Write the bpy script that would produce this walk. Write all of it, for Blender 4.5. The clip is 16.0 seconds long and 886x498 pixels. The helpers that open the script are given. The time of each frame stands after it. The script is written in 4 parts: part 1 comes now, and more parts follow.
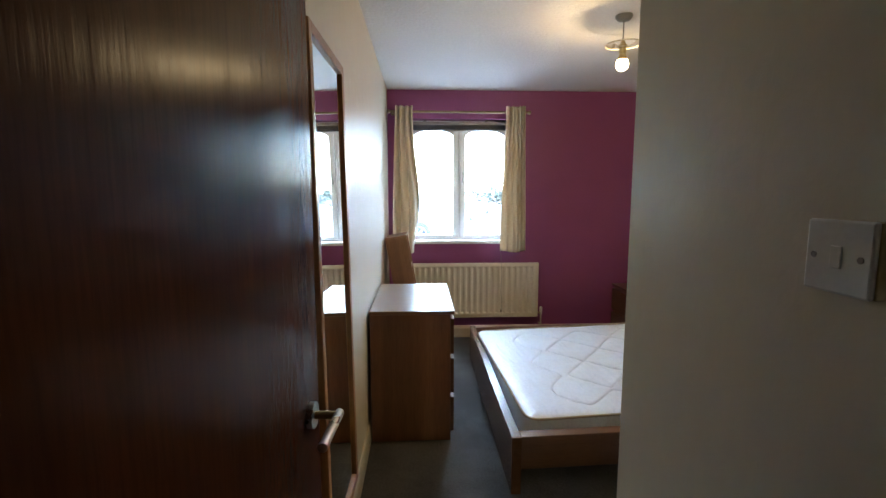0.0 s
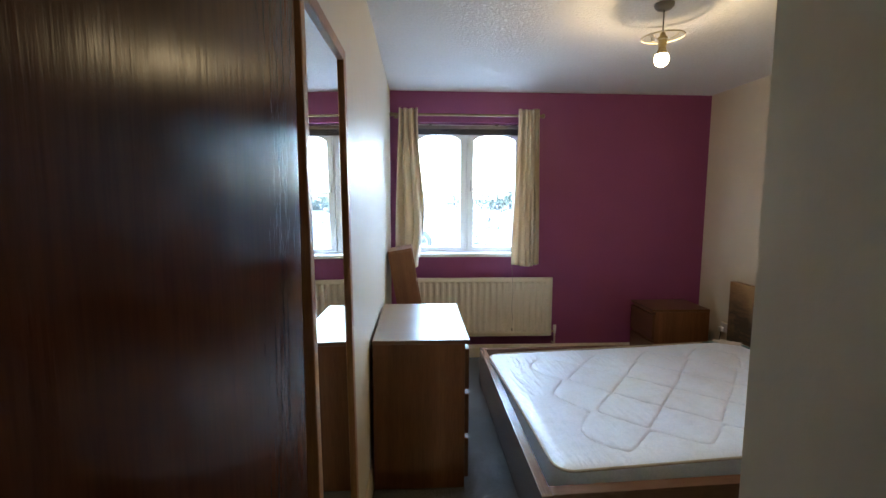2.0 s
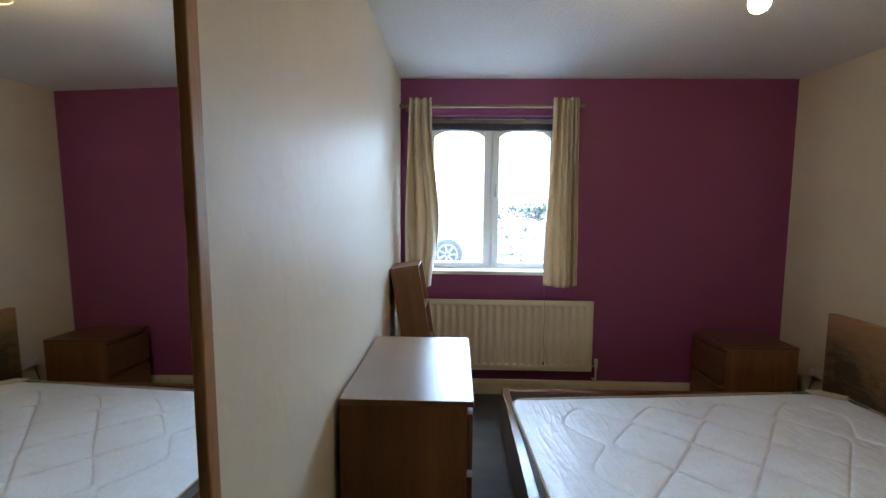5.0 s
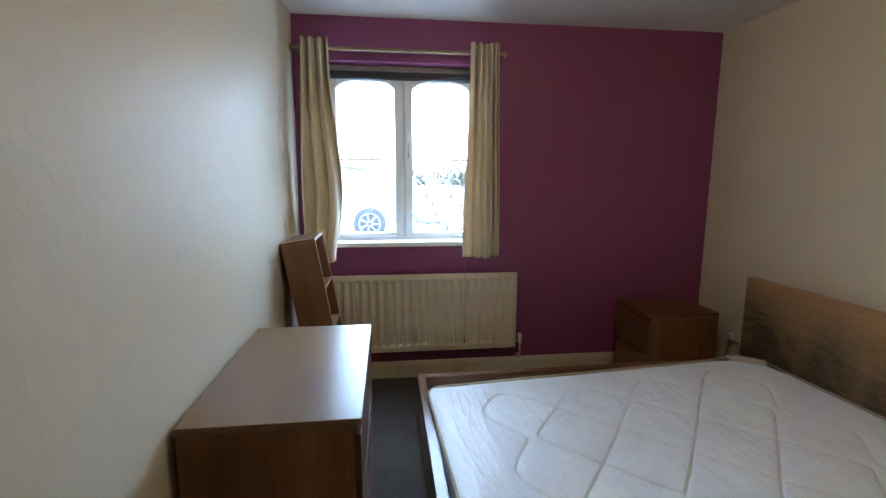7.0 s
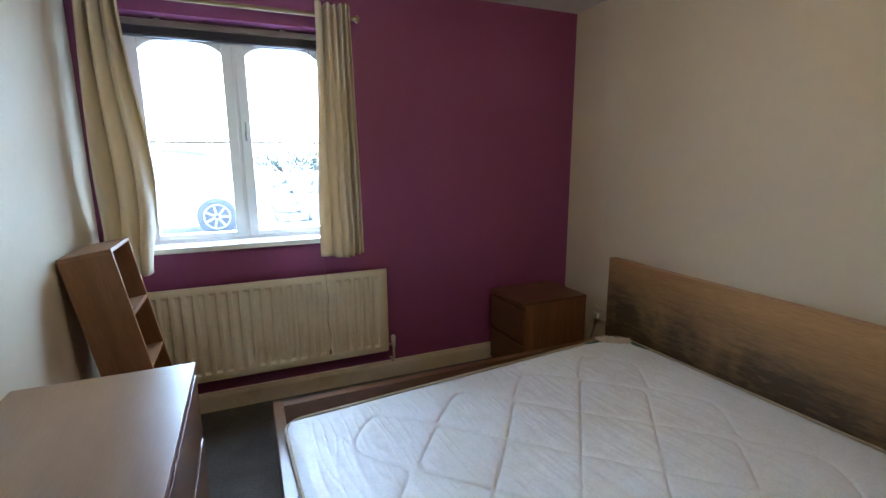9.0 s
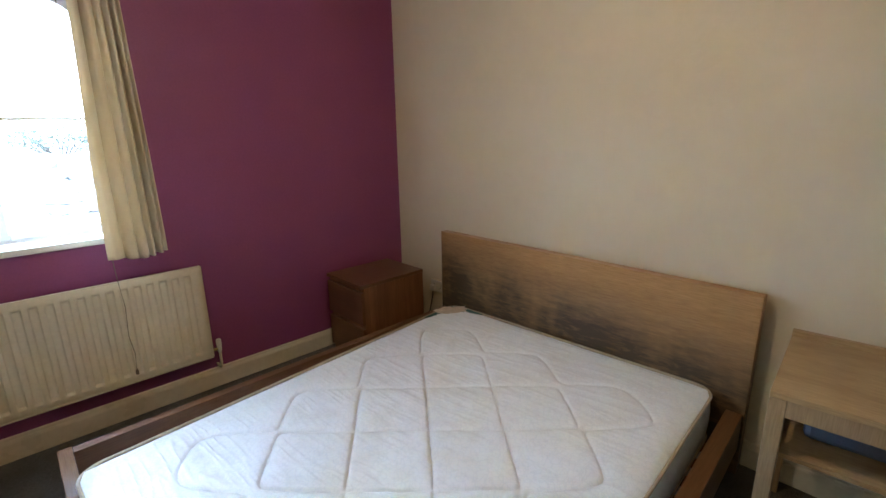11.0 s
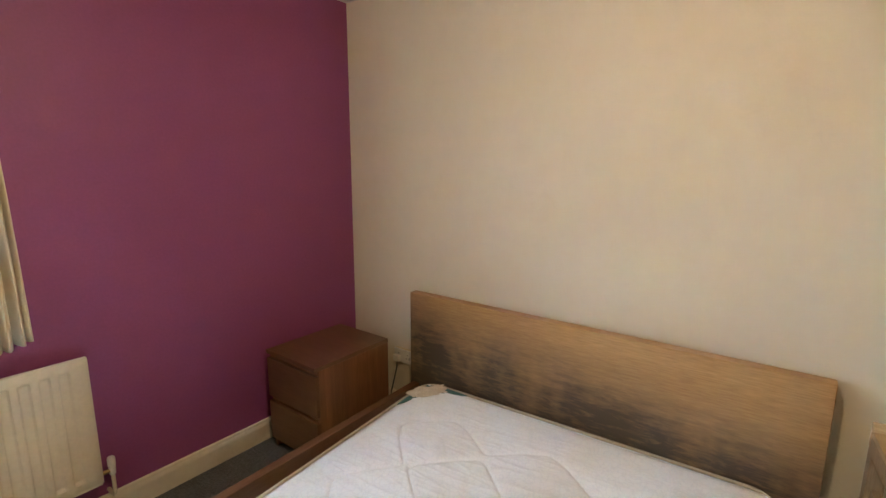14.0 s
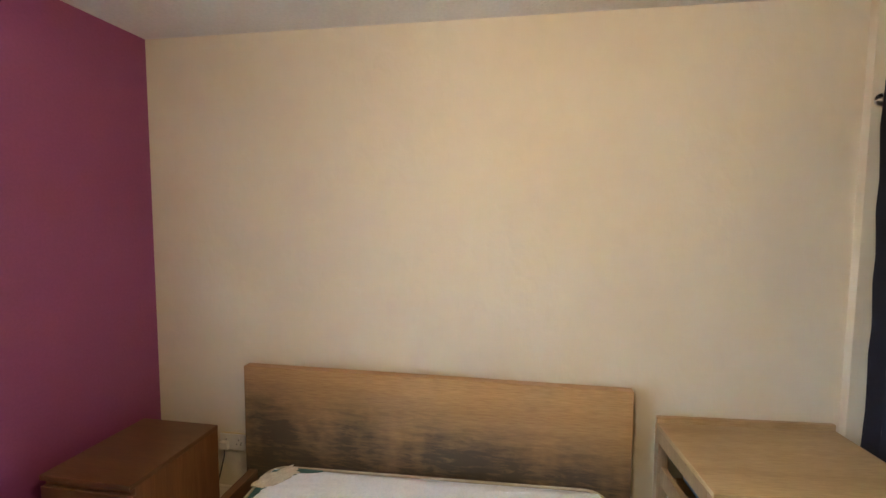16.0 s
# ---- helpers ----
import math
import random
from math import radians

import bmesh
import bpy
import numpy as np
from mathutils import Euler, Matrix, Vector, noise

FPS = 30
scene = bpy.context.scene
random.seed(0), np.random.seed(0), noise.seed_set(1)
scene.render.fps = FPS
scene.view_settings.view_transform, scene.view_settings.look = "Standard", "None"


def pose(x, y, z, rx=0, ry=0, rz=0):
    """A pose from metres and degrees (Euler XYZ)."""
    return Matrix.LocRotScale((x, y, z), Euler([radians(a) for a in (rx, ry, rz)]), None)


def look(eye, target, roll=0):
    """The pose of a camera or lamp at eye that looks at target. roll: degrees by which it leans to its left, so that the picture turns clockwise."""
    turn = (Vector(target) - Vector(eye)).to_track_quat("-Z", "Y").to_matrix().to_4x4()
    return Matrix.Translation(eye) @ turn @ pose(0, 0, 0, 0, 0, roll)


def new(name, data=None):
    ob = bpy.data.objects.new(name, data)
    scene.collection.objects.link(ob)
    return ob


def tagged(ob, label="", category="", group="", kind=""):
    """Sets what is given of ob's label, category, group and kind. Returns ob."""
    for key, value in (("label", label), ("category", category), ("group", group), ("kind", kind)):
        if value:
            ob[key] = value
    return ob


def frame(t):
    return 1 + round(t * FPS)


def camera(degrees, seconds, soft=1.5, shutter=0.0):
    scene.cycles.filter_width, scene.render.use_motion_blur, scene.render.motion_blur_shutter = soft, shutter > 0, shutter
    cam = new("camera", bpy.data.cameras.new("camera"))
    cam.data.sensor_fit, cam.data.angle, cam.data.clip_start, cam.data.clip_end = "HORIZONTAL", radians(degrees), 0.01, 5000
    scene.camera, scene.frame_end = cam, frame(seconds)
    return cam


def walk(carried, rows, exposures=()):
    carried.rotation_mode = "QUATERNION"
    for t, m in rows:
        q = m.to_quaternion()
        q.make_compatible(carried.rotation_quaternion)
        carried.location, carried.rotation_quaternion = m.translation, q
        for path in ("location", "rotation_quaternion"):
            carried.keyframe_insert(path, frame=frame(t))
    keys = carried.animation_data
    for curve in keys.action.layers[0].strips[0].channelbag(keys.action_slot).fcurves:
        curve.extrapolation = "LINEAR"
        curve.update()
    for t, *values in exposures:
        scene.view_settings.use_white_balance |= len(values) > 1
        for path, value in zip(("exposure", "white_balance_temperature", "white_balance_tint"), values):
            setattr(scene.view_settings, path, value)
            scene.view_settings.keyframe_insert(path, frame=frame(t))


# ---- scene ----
cam = camera(87.9, 16.0)
PATH = [
    (0, (0.313, -0.277, 1.464), (0.411, 1.706, 1.224), 0.0),
    (0.5, (0.28, -0.193, 1.451), (0.282, 1.787, 1.166), 0.1),
    (1, (0.259, -0.089, 1.462), (0.218, 1.895, 1.215), 0.2),
    (1.5, (0.238, 0.002, 1.481), (0.271, 1.988, 1.242), 0.3),
    (2, (0.247, 0.068, 1.494), (0.356, 2.054, 1.279), 0.2),
    (2.5, (0.275, 0.156, 1.487), (0.412, 2.142, 1.3), 0.3),
    (3, (0.318, 0.281, 1.482), (0.368, 2.273, 1.315), 0.2),
    (5.5, (0.46, 0.811, 1.485), (0.4, 2.801, 1.292), 0.5),
    (6, (0.487, 0.904, 1.475), (0.53, 2.888, 1.233), 0.4),
    (6.5, (0.537, 0.998, 1.464), (0.713, 2.968, 1.167), 0.3),
    (7, (0.586, 1.119, 1.45), (0.825, 3.08, 1.135), 0.2),
    (7.5, (0.63, 1.225, 1.446), (0.92, 3.176, 1.117), 0.3),
    (8, (0.662, 1.306, 1.442), (1.03, 3.237, 1.071), 0.1),
    (8.5, (0.705, 1.388, 1.448), (1.226, 3.277, 1.048), -0.2),
    (9, (0.708, 1.463, 1.458), (1.48, 3.267, 1.074), -0.4),
    (9.5, (0.728, 1.481, 1.467), (1.737, 3.153, 1.034), -0.8),
    (10, (0.763, 1.478, 1.47), (1.925, 3.02, 0.948), -1.1),
    (12.5, (0.833, 1.77, 1.494), (2.265, 3.097, 1.064), -0.3),
    (13, (0.924, 1.878, 1.507), (2.316, 3.255, 1.098), -0.2),
    (13.5, (0.959, 1.988, 1.52), (2.388, 3.33, 1.123), -0.1),
    (14, (0.971, 2.093, 1.517), (2.549, 3.27, 1.161), 0.3),
    (14.5, (0.936, 2.191, 1.527), (2.738, 2.997, 1.207), 0.1),
    (15, (0.901, 2.258, 1.565), (2.777, 2.882, 1.263), -0.1),
    (15.5, (0.87, 2.288, 1.583), (2.758, 2.905, 1.343), -0.1),
    (16, (0.829, 2.391, 1.585), (2.795, 2.721, 1.427), 0.4),
]
walk(cam, [(t, look(eye, target, roll)) for t, eye, target, roll in PATH],
     [(0, 4.7, 6050, 11.5), (2, 4.55, 5780, 10), (6, 4.15, 6000, 10.5), (8, 4.21, 5780, 10), (10, 4.58, 5850, 10), (12.5, 5.34, 6180, 13.5), (16, 5.5, 6300, 13)])

# ---- light: a white overcast sky, and one warm bulb ----
world = bpy.data.worlds.new("world")
scene.world = world
world.use_nodes = True
wn = world.node_tree.nodes
sky = wn.new("ShaderNodeTexSky")
sky.sky_type, sky.sun_disc = "NISHITA", False
sky.sun_elevation, sky.sun_rotation = radians(65), radians(0)
wn["Background"].inputs["Strength"].default_value = 0.15
world.node_tree.links.new(sky.outputs[0], wn["Background"].inputs["Color"])

BULB_WATTS = 0.75

sun_data = bpy.data.lights.new("sun", "SUN")
sun_data.energy, sun_data.angle, sun_data.color = 1.48, radians(120), (0.60, 0.83, 1.0)
sun = new("sun", sun_data)
sun.matrix_world = look((0.7, 20, 20), (0.7, 4, 0))

# ---- materials ----
def nodes_of(name):
    m = bpy.data.materials.new(name)
    m.use_nodes = True
    t = m.node_tree
    return m, t, t.nodes["Principled BSDF"]


def noise_node(t, vec, scale, detail=4, rough=0.55, distortion=0.0):
    n = t.nodes.new("ShaderNodeTexNoise")
    n.inputs["Scale"].default_value, n.inputs["Detail"].default_value = scale, detail
    n.inputs["Roughness"].default_value, n.inputs["Distortion"].default_value = rough, distortion
    t.links.new(vec, n.inputs["Vector"])
    return n.outputs["Fac"]


def ramp_node(t, fac, stops):
    r = t.nodes.new("ShaderNodeValToRGB")
    els = r.color_ramp.elements
    for i, (p, c) in enumerate(stops):
        e = els[i] if i < 2 else els.new(p)
        e.position, e.color = p, (*c, 1)
    t.links.new(fac, r.inputs["Fac"])
    return r.outputs["Color"]


def mix_node(t, kind, fac, a, b):
    m = t.nodes.new("ShaderNodeMix")
    m.data_type, m.blend_type = "RGBA", kind
    for sock, v in ((m.inputs["Factor"], fac), (m.inputs["A"], a), (m.inputs["B"], b)):
        if isinstance(v, (int, float)):
            sock.default_value = v
        elif isinstance(v, tuple):
            sock.default_value = (*v, 1)
        else:
            t.links.new(v, sock)
    return m.outputs["Result"]


def coords(t, stretch=(1, 1, 1)):
    tc = t.nodes.new("ShaderNodeTexCoord")
    mp = t.nodes.new("ShaderNodeMapping")
    mp.inputs["Scale"].default_value = stretch
    t.links.new(tc.outputs["Object"], mp.inputs["Vector"])
    return mp.outputs["Vector"]


def bump_node(t, b, height, strength, distance=0.002):
    n = t.nodes.new("ShaderNodeBump")
    n.inputs["Strength"].default_value, n.inputs["Distance"].default_value = strength, distance
    t.links.new(height, n.inputs["Height"])
    t.links.new(n.outputs["Normal"], b.inputs["Normal"])


def rough_range(t, b, fac, lo, hi):
    n = t.nodes.new("ShaderNodeMapRange")
    n.inputs["To Min"].default_value, n.inputs["To Max"].default_value = lo, hi
    t.links.new(fac, n.inputs["Value"])
    t.links.new(n.outputs["Result"], b.inputs["Roughness"])


def plain(name, dark, light, scale=3.0, rough=(0.4, 0.55), fine=120, bump=0.15, depth=0.002, metal=0.0, fleck=0.06, spec=0.5):
    """Paint, plastic, plaster, fabric: two scales of variation and a fine relief."""
    m, t, b = nodes_of(name)
    v = coords(t)
    big, small = noise_node(t, v, scale), noise_node(t, v, fine, 3)
    col = ramp_node(t, big, [(0.3, dark), (0.7, light)])
    grain = ramp_node(t, small, [(0.3, (1 - fleck * 3,) * 3), (0.7, (1, 1, 1))])
    t.links.new(mix_node(t, "MULTIPLY", 1.0, col, grain), b.inputs["Base Color"])
    rough_range(t, b, big, *rough)
    b.inputs["Metallic"].default_value = metal
    b.inputs["Specular IOR Level"].default_value = spec
    bump_node(t, b, small, bump, depth)
    return m


def wood(name, dark, light, axis=0, rough=(0.3, 0.45), grain=26.0, bump=0.12, coat=0.0, spec=0.5, brushed=0.0, fibres=0.8):
    """Veneer with its grain along one axis."""
    m, t, b = nodes_of(name)
    stretch = [1.0, 1.0, 1.0]
    stretch[axis] = 0.06
    v = coords(t, tuple(stretch))
    band, fibre = noise_node(t, v, grain * 0.28, 5, 0.6, 0.6), noise_node(t, v, grain * 9, 3, 0.6)
    wide = noise_node(t, coords(t), 2.2, 2)
    col = ramp_node(t, band, [(0.28, dark), (0.72, light)])
    fib = ramp_node(t, fibre, [(0.32, (0.72, 0.68, 0.64)), (0.62, (1, 1, 1))])
    col = mix_node(t, "MULTIPLY", fibres, col, fib)
    tone = ramp_node(t, wide, [(0.3, (0.82, 0.80, 0.78)), (0.7, (1, 1, 1))])
    t.links.new(mix_node(t, "MULTIPLY", 1.0, col, tone), b.inputs["Base Color"])
    rough_range(t, b, band, *rough)
    b.inputs["Coat Weight"].default_value = coat
    b.inputs["Coat Roughness"].default_value = 0.2
    b.inputs["Specular IOR Level"].default_value = spec
    if brushed:
        # varnish brushed along the grain: the gloss spreads across it
        b.inputs["Anisotropic"].default_value = brushed
        tn = t.nodes.new("ShaderNodeTangent")
        tn.direction_type, tn.axis = "RADIAL", "Z"
        t.links.new(tn.outputs["Tangent"], b.inputs["Tangent"])
        sags = noise_node(t, coords(t, (1.0, 1.0, 0.25)), 9, 3, 0.6, 0.8)
        bump_node(t, b, mix_node(t, "MIX", 0.85, fibre, sags), bump, 0.004)
    else:
        bump_node(t, b, fibre, bump, 0.0006)
    return m


def wall_paint(name, dark, light):
    """Satin emulsion: broad tone changes, downward brush and roller marks, and a fine stipple."""
    m, t, b = nodes_of(name)
    v = coords(t)
    wide, stipple = noise_node(t, v, 1.6), noise_node(t, v, 150, 2)
    marks = noise_node(t, coords(t, (1.0, 1.0, 0.75)), 17, 4, 0.5, 0.6)
    patchy = ramp_node(t, noise_node(t, v, 2.3, 3, 0.6, 0.5), [(0.38, (0.4,) * 3), (0.62, (1, 1, 1))])
    col = ramp_node(t, wide, [(0.3, dark), (0.7, light)])
    rub = ramp_node(t, marks, [(0.3, (0.985, 0.983, 0.98)), (0.6, (1, 1, 1))])
    t.links.new(mix_node(t, "MULTIPLY", 1.0, col, rub), b.inputs["Base Color"])
    rough_range(t, b, wide, 0.42, 0.50)
    b.inputs["Specular IOR Level"].default_value = 0.09
    relief = mix_node(t, "MIX", 0.1, mix_node(t, "MULTIPLY", 1.0, marks, patchy), stipple)
    bump_node(t, b, relief, 0.42, 0.008)
    return m


CREAM = wall_paint("cream_wall_paint", (0.685, 0.61, 0.467), (0.715, 0.64, 0.495))
PURPLE = plain("purple_wall_paint", (0.258, 0.059, 0.165), (0.29, 0.069, 0.188), 1.4, (0.45, 0.6), 80, 0.2, 0.002, fleck=0.03)
CEILING = plain("white_textured_ceiling", (0.72, 0.70, 0.66), (0.78, 0.76, 0.72), 1.2, (0.7, 0.85), 55, 0.7, 0.006, fleck=0.03)
SKIRTING = plain("cream_gloss_paint", (0.66, 0.57, 0.42), (0.74, 0.66, 0.51), 2.5, (0.22, 0.36), 40, 0.06, 0.001, fleck=0.02)
UPVC = plain("white_upvc", (0.84, 0.87, 0.88), (0.88, 0.90, 0.90), 2.0, (0.2, 0.3), 90, 0.03, 0.0005, fleck=0.01)
SILL = plain("white_sill_paint", (0.74, 0.73, 0.70), (0.80, 0.79, 0.77), 3.0, (0.3, 0.42), 60, 0.08, 0.001, fleck=0.02)
RADIATOR = plain("cream_radiator_enamel", (0.70, 0.62, 0.45), (0.78, 0.70, 0.53), 2.2, (0.28, 0.4), 60, 0.05, 0.0006, fleck=0.02)
WHITE_PLASTIC = plain("white_plastic", (0.68, 0.66, 0.60), (0.76, 0.74, 0.68), 8.0, (0.25, 0.35), 120, 0.04, 0.0004, fleck=0.02)
# yellowed back boxes; also the lamp holder, darkened for its shade
YELLOWED_OR_SHADED = plain("yellowed_or_shaded_plastic", (0.55, 0.43, 0.20), (0.63, 0.52, 0.28), 12.0, (0.35, 0.45), 120, 0.04, 0.0004, fleck=0.02)
GREY_PLASTIC = plain("grey_plastic", (0.20, 0.19, 0.18), (0.27, 0.26, 0.24), 9.0, (0.35, 0.45), 120, 0.04, 0.0004)
BLACK_PLASTIC = plain("black_plastic", (0.018, 0.018, 0.02), (0.03, 0.03, 0.032), 8.0, (0.35, 0.5), 100, 0.04, 0.0004)
BLIND = plain("dark_grey_blind_slat", (0.055, 0.060, 0.074), (0.085, 0.092, 0.110), 6.0, (0.3, 0.45), 100, 0.04, 0.0004)
STEEL = plain("brushed_steel", (0.55, 0.55, 0.54), (0.66, 0.65, 0.63), 14.0, (0.22, 0.34), 260, 0.05, 0.0003, 1.0)
BRASS = plain("worn_brass", (0.48, 0.33, 0.13), (0.60, 0.43, 0.19), 20.0, (0.25, 0.4), 200, 0.05, 0.0003, 1.0)
POLE = plain("cream_metal_pole", (0.28, 0.20, 0.11), (0.38, 0.28, 0.16), 9.0, (0.3, 0.42), 150, 0.04, 0.0003, 0.3)
CARD = plain("white_card", (0.70, 0.70, 0.68), (0.80, 0.80, 0.78), 20.0, (0.5, 0.6), 150, 0.05, 0.0003)
BLUE = plain("blue_fabric", (0.08, 0.11, 0.18), (0.12, 0.16, 0.25), 6.0, (0.8, 0.9), 200, 0.3, 0.001)
NAVY = plain("navy_curtain_cloth", (0.006, 0.007, 0.016), (0.012, 0.013, 0.026), 5.0, (0.85, 0.95), 260, 0.3, 0.001)
RUBBER = plain("tyre_rubber", (0.10, 0.10, 0.10), (0.14, 0.14, 0.14), 6.0, (0.7, 0.85), 60, 0.3, 0.003)
CAR_PAINT = plain("white_car_paint", (0.72, 0.74, 0.76), (0.78, 0.80, 0.82), 3.0, (0.2, 0.3), 300, 0.02, 0.0003, 0.2)
ALLOY = plain("alloy_rim", (0.45, 0.46, 0.47), (0.55, 0.56, 0.57), 8.0, (0.25, 0.4), 120, 0.03, 0.0003, 0.9)
CAR_GLASS = plain("car_window_glass", (0.12, 0.13, 0.14), (0.16, 0.17, 0.18), 2.0, (0.04, 0.08), 50, 0.01, 0.0003)
STONE = plain("pale_wall_stone", (0.56, 0.54, 0.50), (0.68, 0.66, 0.61), 3.0, (0.75, 0.9), 40, 0.5, 0.008, fleck=0.1)
MORTAR = plain("dry_earth", (0.20, 0.19, 0.16), (0.30, 0.28, 0.24), 4.0, (0.85, 0.95), 30, 0.5, 0.01)
LEAF = plain("shrub_leaf", (0.07, 0.09, 0.06), (0.12, 0.15, 0.10), 5.0, (0.5, 0.65), 60, 0.2, 0.002)
BARK = plain("shrub_bark", (0.07, 0.055, 0.04), (0.12, 0.095, 0.07), 8.0, (0.8, 0.9), 60, 0.4, 0.003)
ASPHALT = plain("pale_concrete_paving", (0.42, 0.415, 0.40), (0.50, 0.49, 0.475), 0.6, (0.8, 0.95), 90, 0.5, 0.004, fleck=0.12)
PIPING = plain("beige_mattress_binding", (0.42, 0.36, 0.26), (0.55, 0.48, 0.36), 14.0, (0.75, 0.85), 300, 0.3, 0.001)
TEAL = plain("teal_printed_label", (0.035, 0.11, 0.11), (0.06, 0.17, 0.16), 24.0, (0.6, 0.75), 200, 0.2, 0.0006)
CORD = plain("grey_brown_cord", (0.20, 0.17, 0.13), (0.28, 0.24, 0.18), 30.0, (0.7, 0.8), 300, 0.2, 0.0005)
FELT = plain("torn_beige_felt", (0.62, 0.54, 0.42), (0.78, 0.70, 0.58), 28.0, (0.85, 0.95), 180, 0.6, 0.003, fleck=0.1)

CHEST_WOOD = wood("brown_walnut_veneer", (0.12, 0.047, 0.017), (0.34, 0.152, 0.062), 2, (0.24, 0.36), 17)
# base lighter and greyer than the fronts: the top's sheen is in the colour
CHEST_TOP_SHEEN = wood("brown_walnut_veneer_sheen_top", (0.205, 0.112, 0.048), (0.27, 0.153, 0.070), 1, (0.27, 0.37), bump=0.02, spec=0.5, fibres=0.3)
BEDSIDE_TOP = wood("dark_polished_walnut_top", (0.115, 0.05, 0.02), (0.20, 0.095, 0.04), 1, (0.24, 0.36), bump=0.05)
CHEST_FRONT = wood("brown_walnut_veneer_front", (0.11, 0.045, 0.017), (0.18, 0.08, 0.032), 1, (0.3, 0.42))
SHELF_WOOD = wood("mid_brown_veneer", (0.20, 0.09, 0.036), (0.33, 0.165, 0.072), 2, (0.35, 0.5))
BED_WOOD_X = wood("brown_oak_veneer_long", (0.13, 0.058, 0.024), (0.22, 0.105, 0.046), 0, (0.3, 0.42))
BED_WOOD_Y = wood("brown_oak_veneer_cross", (0.135, 0.066, 0.030), (0.235, 0.122, 0.058), 1, (0.20, 0.30))
SLAT_WOOD = wood("pale_birch_slat", (0.42, 0.30, 0.17), (0.55, 0.42, 0.27), 1, (0.5, 0.65))
PINE = wood("pale_pine_table", (0.42, 0.28, 0.13), (0.56, 0.40, 0.21), 1, (0.4, 0.55))
PINE_LEG = wood("pale_pine_leg", (0.32, 0.22, 0.12), (0.46, 0.33, 0.19), 2, (0.45, 0.6))
MIRROR_WOOD = wood("brown_pine_frame", (0.36, 0.160, 0.042), (0.50, 0.240, 0.072), 2, (0.35, 0.5))
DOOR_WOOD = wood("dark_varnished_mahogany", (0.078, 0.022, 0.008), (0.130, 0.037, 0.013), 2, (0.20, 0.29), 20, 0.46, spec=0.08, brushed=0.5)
FRAME_WOOD = wood("dark_varnished_frame", (0.032, 0.010, 0.004), (0.055, 0.018, 0.007), 2, (0.3, 0.42))


def carpet_material():
    m, t, b = nodes_of("dark_grey_carpet")
    v = coords(t)
    fibre, tuft, wear = noise_node(t, v, 420, 2), noise_node(t, v, 95, 4, 0.7), noise_node(t, v, 2.6, 4, 0.6)
    col = ramp_node(t, tuft, [(0.3, (0.038, 0.036, 0.033)), (0.7, (0.150, 0.142, 0.132))])
    worn = ramp_node(t, wear, [(0.35, (0.50, 0.48, 0.45)), (0.62, (1, 1, 1))])
    t.links.new(mix_node(t, "MULTIPLY", 1.0, col, worn), b.inputs["Base Color"])
    b.inputs["Roughness"].default_value = 0.95
    b.inputs["Sheen Weight"].default_value = 0.1
    bump_node(t, b, mix_node(t, "ADD", 0.6, tuft, fibre), 0.8, 0.006)
    return m


def curtain_material():
    m, t, b = nodes_of("cream_curtain_cloth")
    v = coords(t)
    weave, wide = noise_node(t, v, 340, 2), noise_node(t, v, 3.0, 3)
    col = ramp_node(t, wide, [(0.3, (0.82, 0.72, 0.53)), (0.7, (0.88, 0.79, 0.61))])
    thread = ramp_node(t, weave, [(0.3, (0.86, 0.86, 0.84)), (0.7, (1, 1, 1))])
    t.links.new(mix_node(t, "MULTIPLY", 1.0, col, thread), b.inputs["Base Color"])
    b.inputs["Roughness"].default_value = 0.62
    b.inputs["Sheen Weight"].default_value = 0.3
    bump_node(t, b, weave, 0.25, 0.0008)
    # cloth lets some daylight through
    thin, both = t.nodes.new("ShaderNodeBsdfTranslucent"), t.nodes.new("ShaderNodeMixShader")
    thin.inputs["Color"].default_value = (0.70, 0.58, 0.42, 1)
    both.inputs["Fac"].default_value = 0.2
    t.links.new(b.outputs["BSDF"], both.inputs[1])
    t.links.new(thin.outputs["BSDF"], both.inputs[2])
    t.links.new(both.outputs["Shader"], t.nodes["Material Output"].inputs["Surface"])
    return m


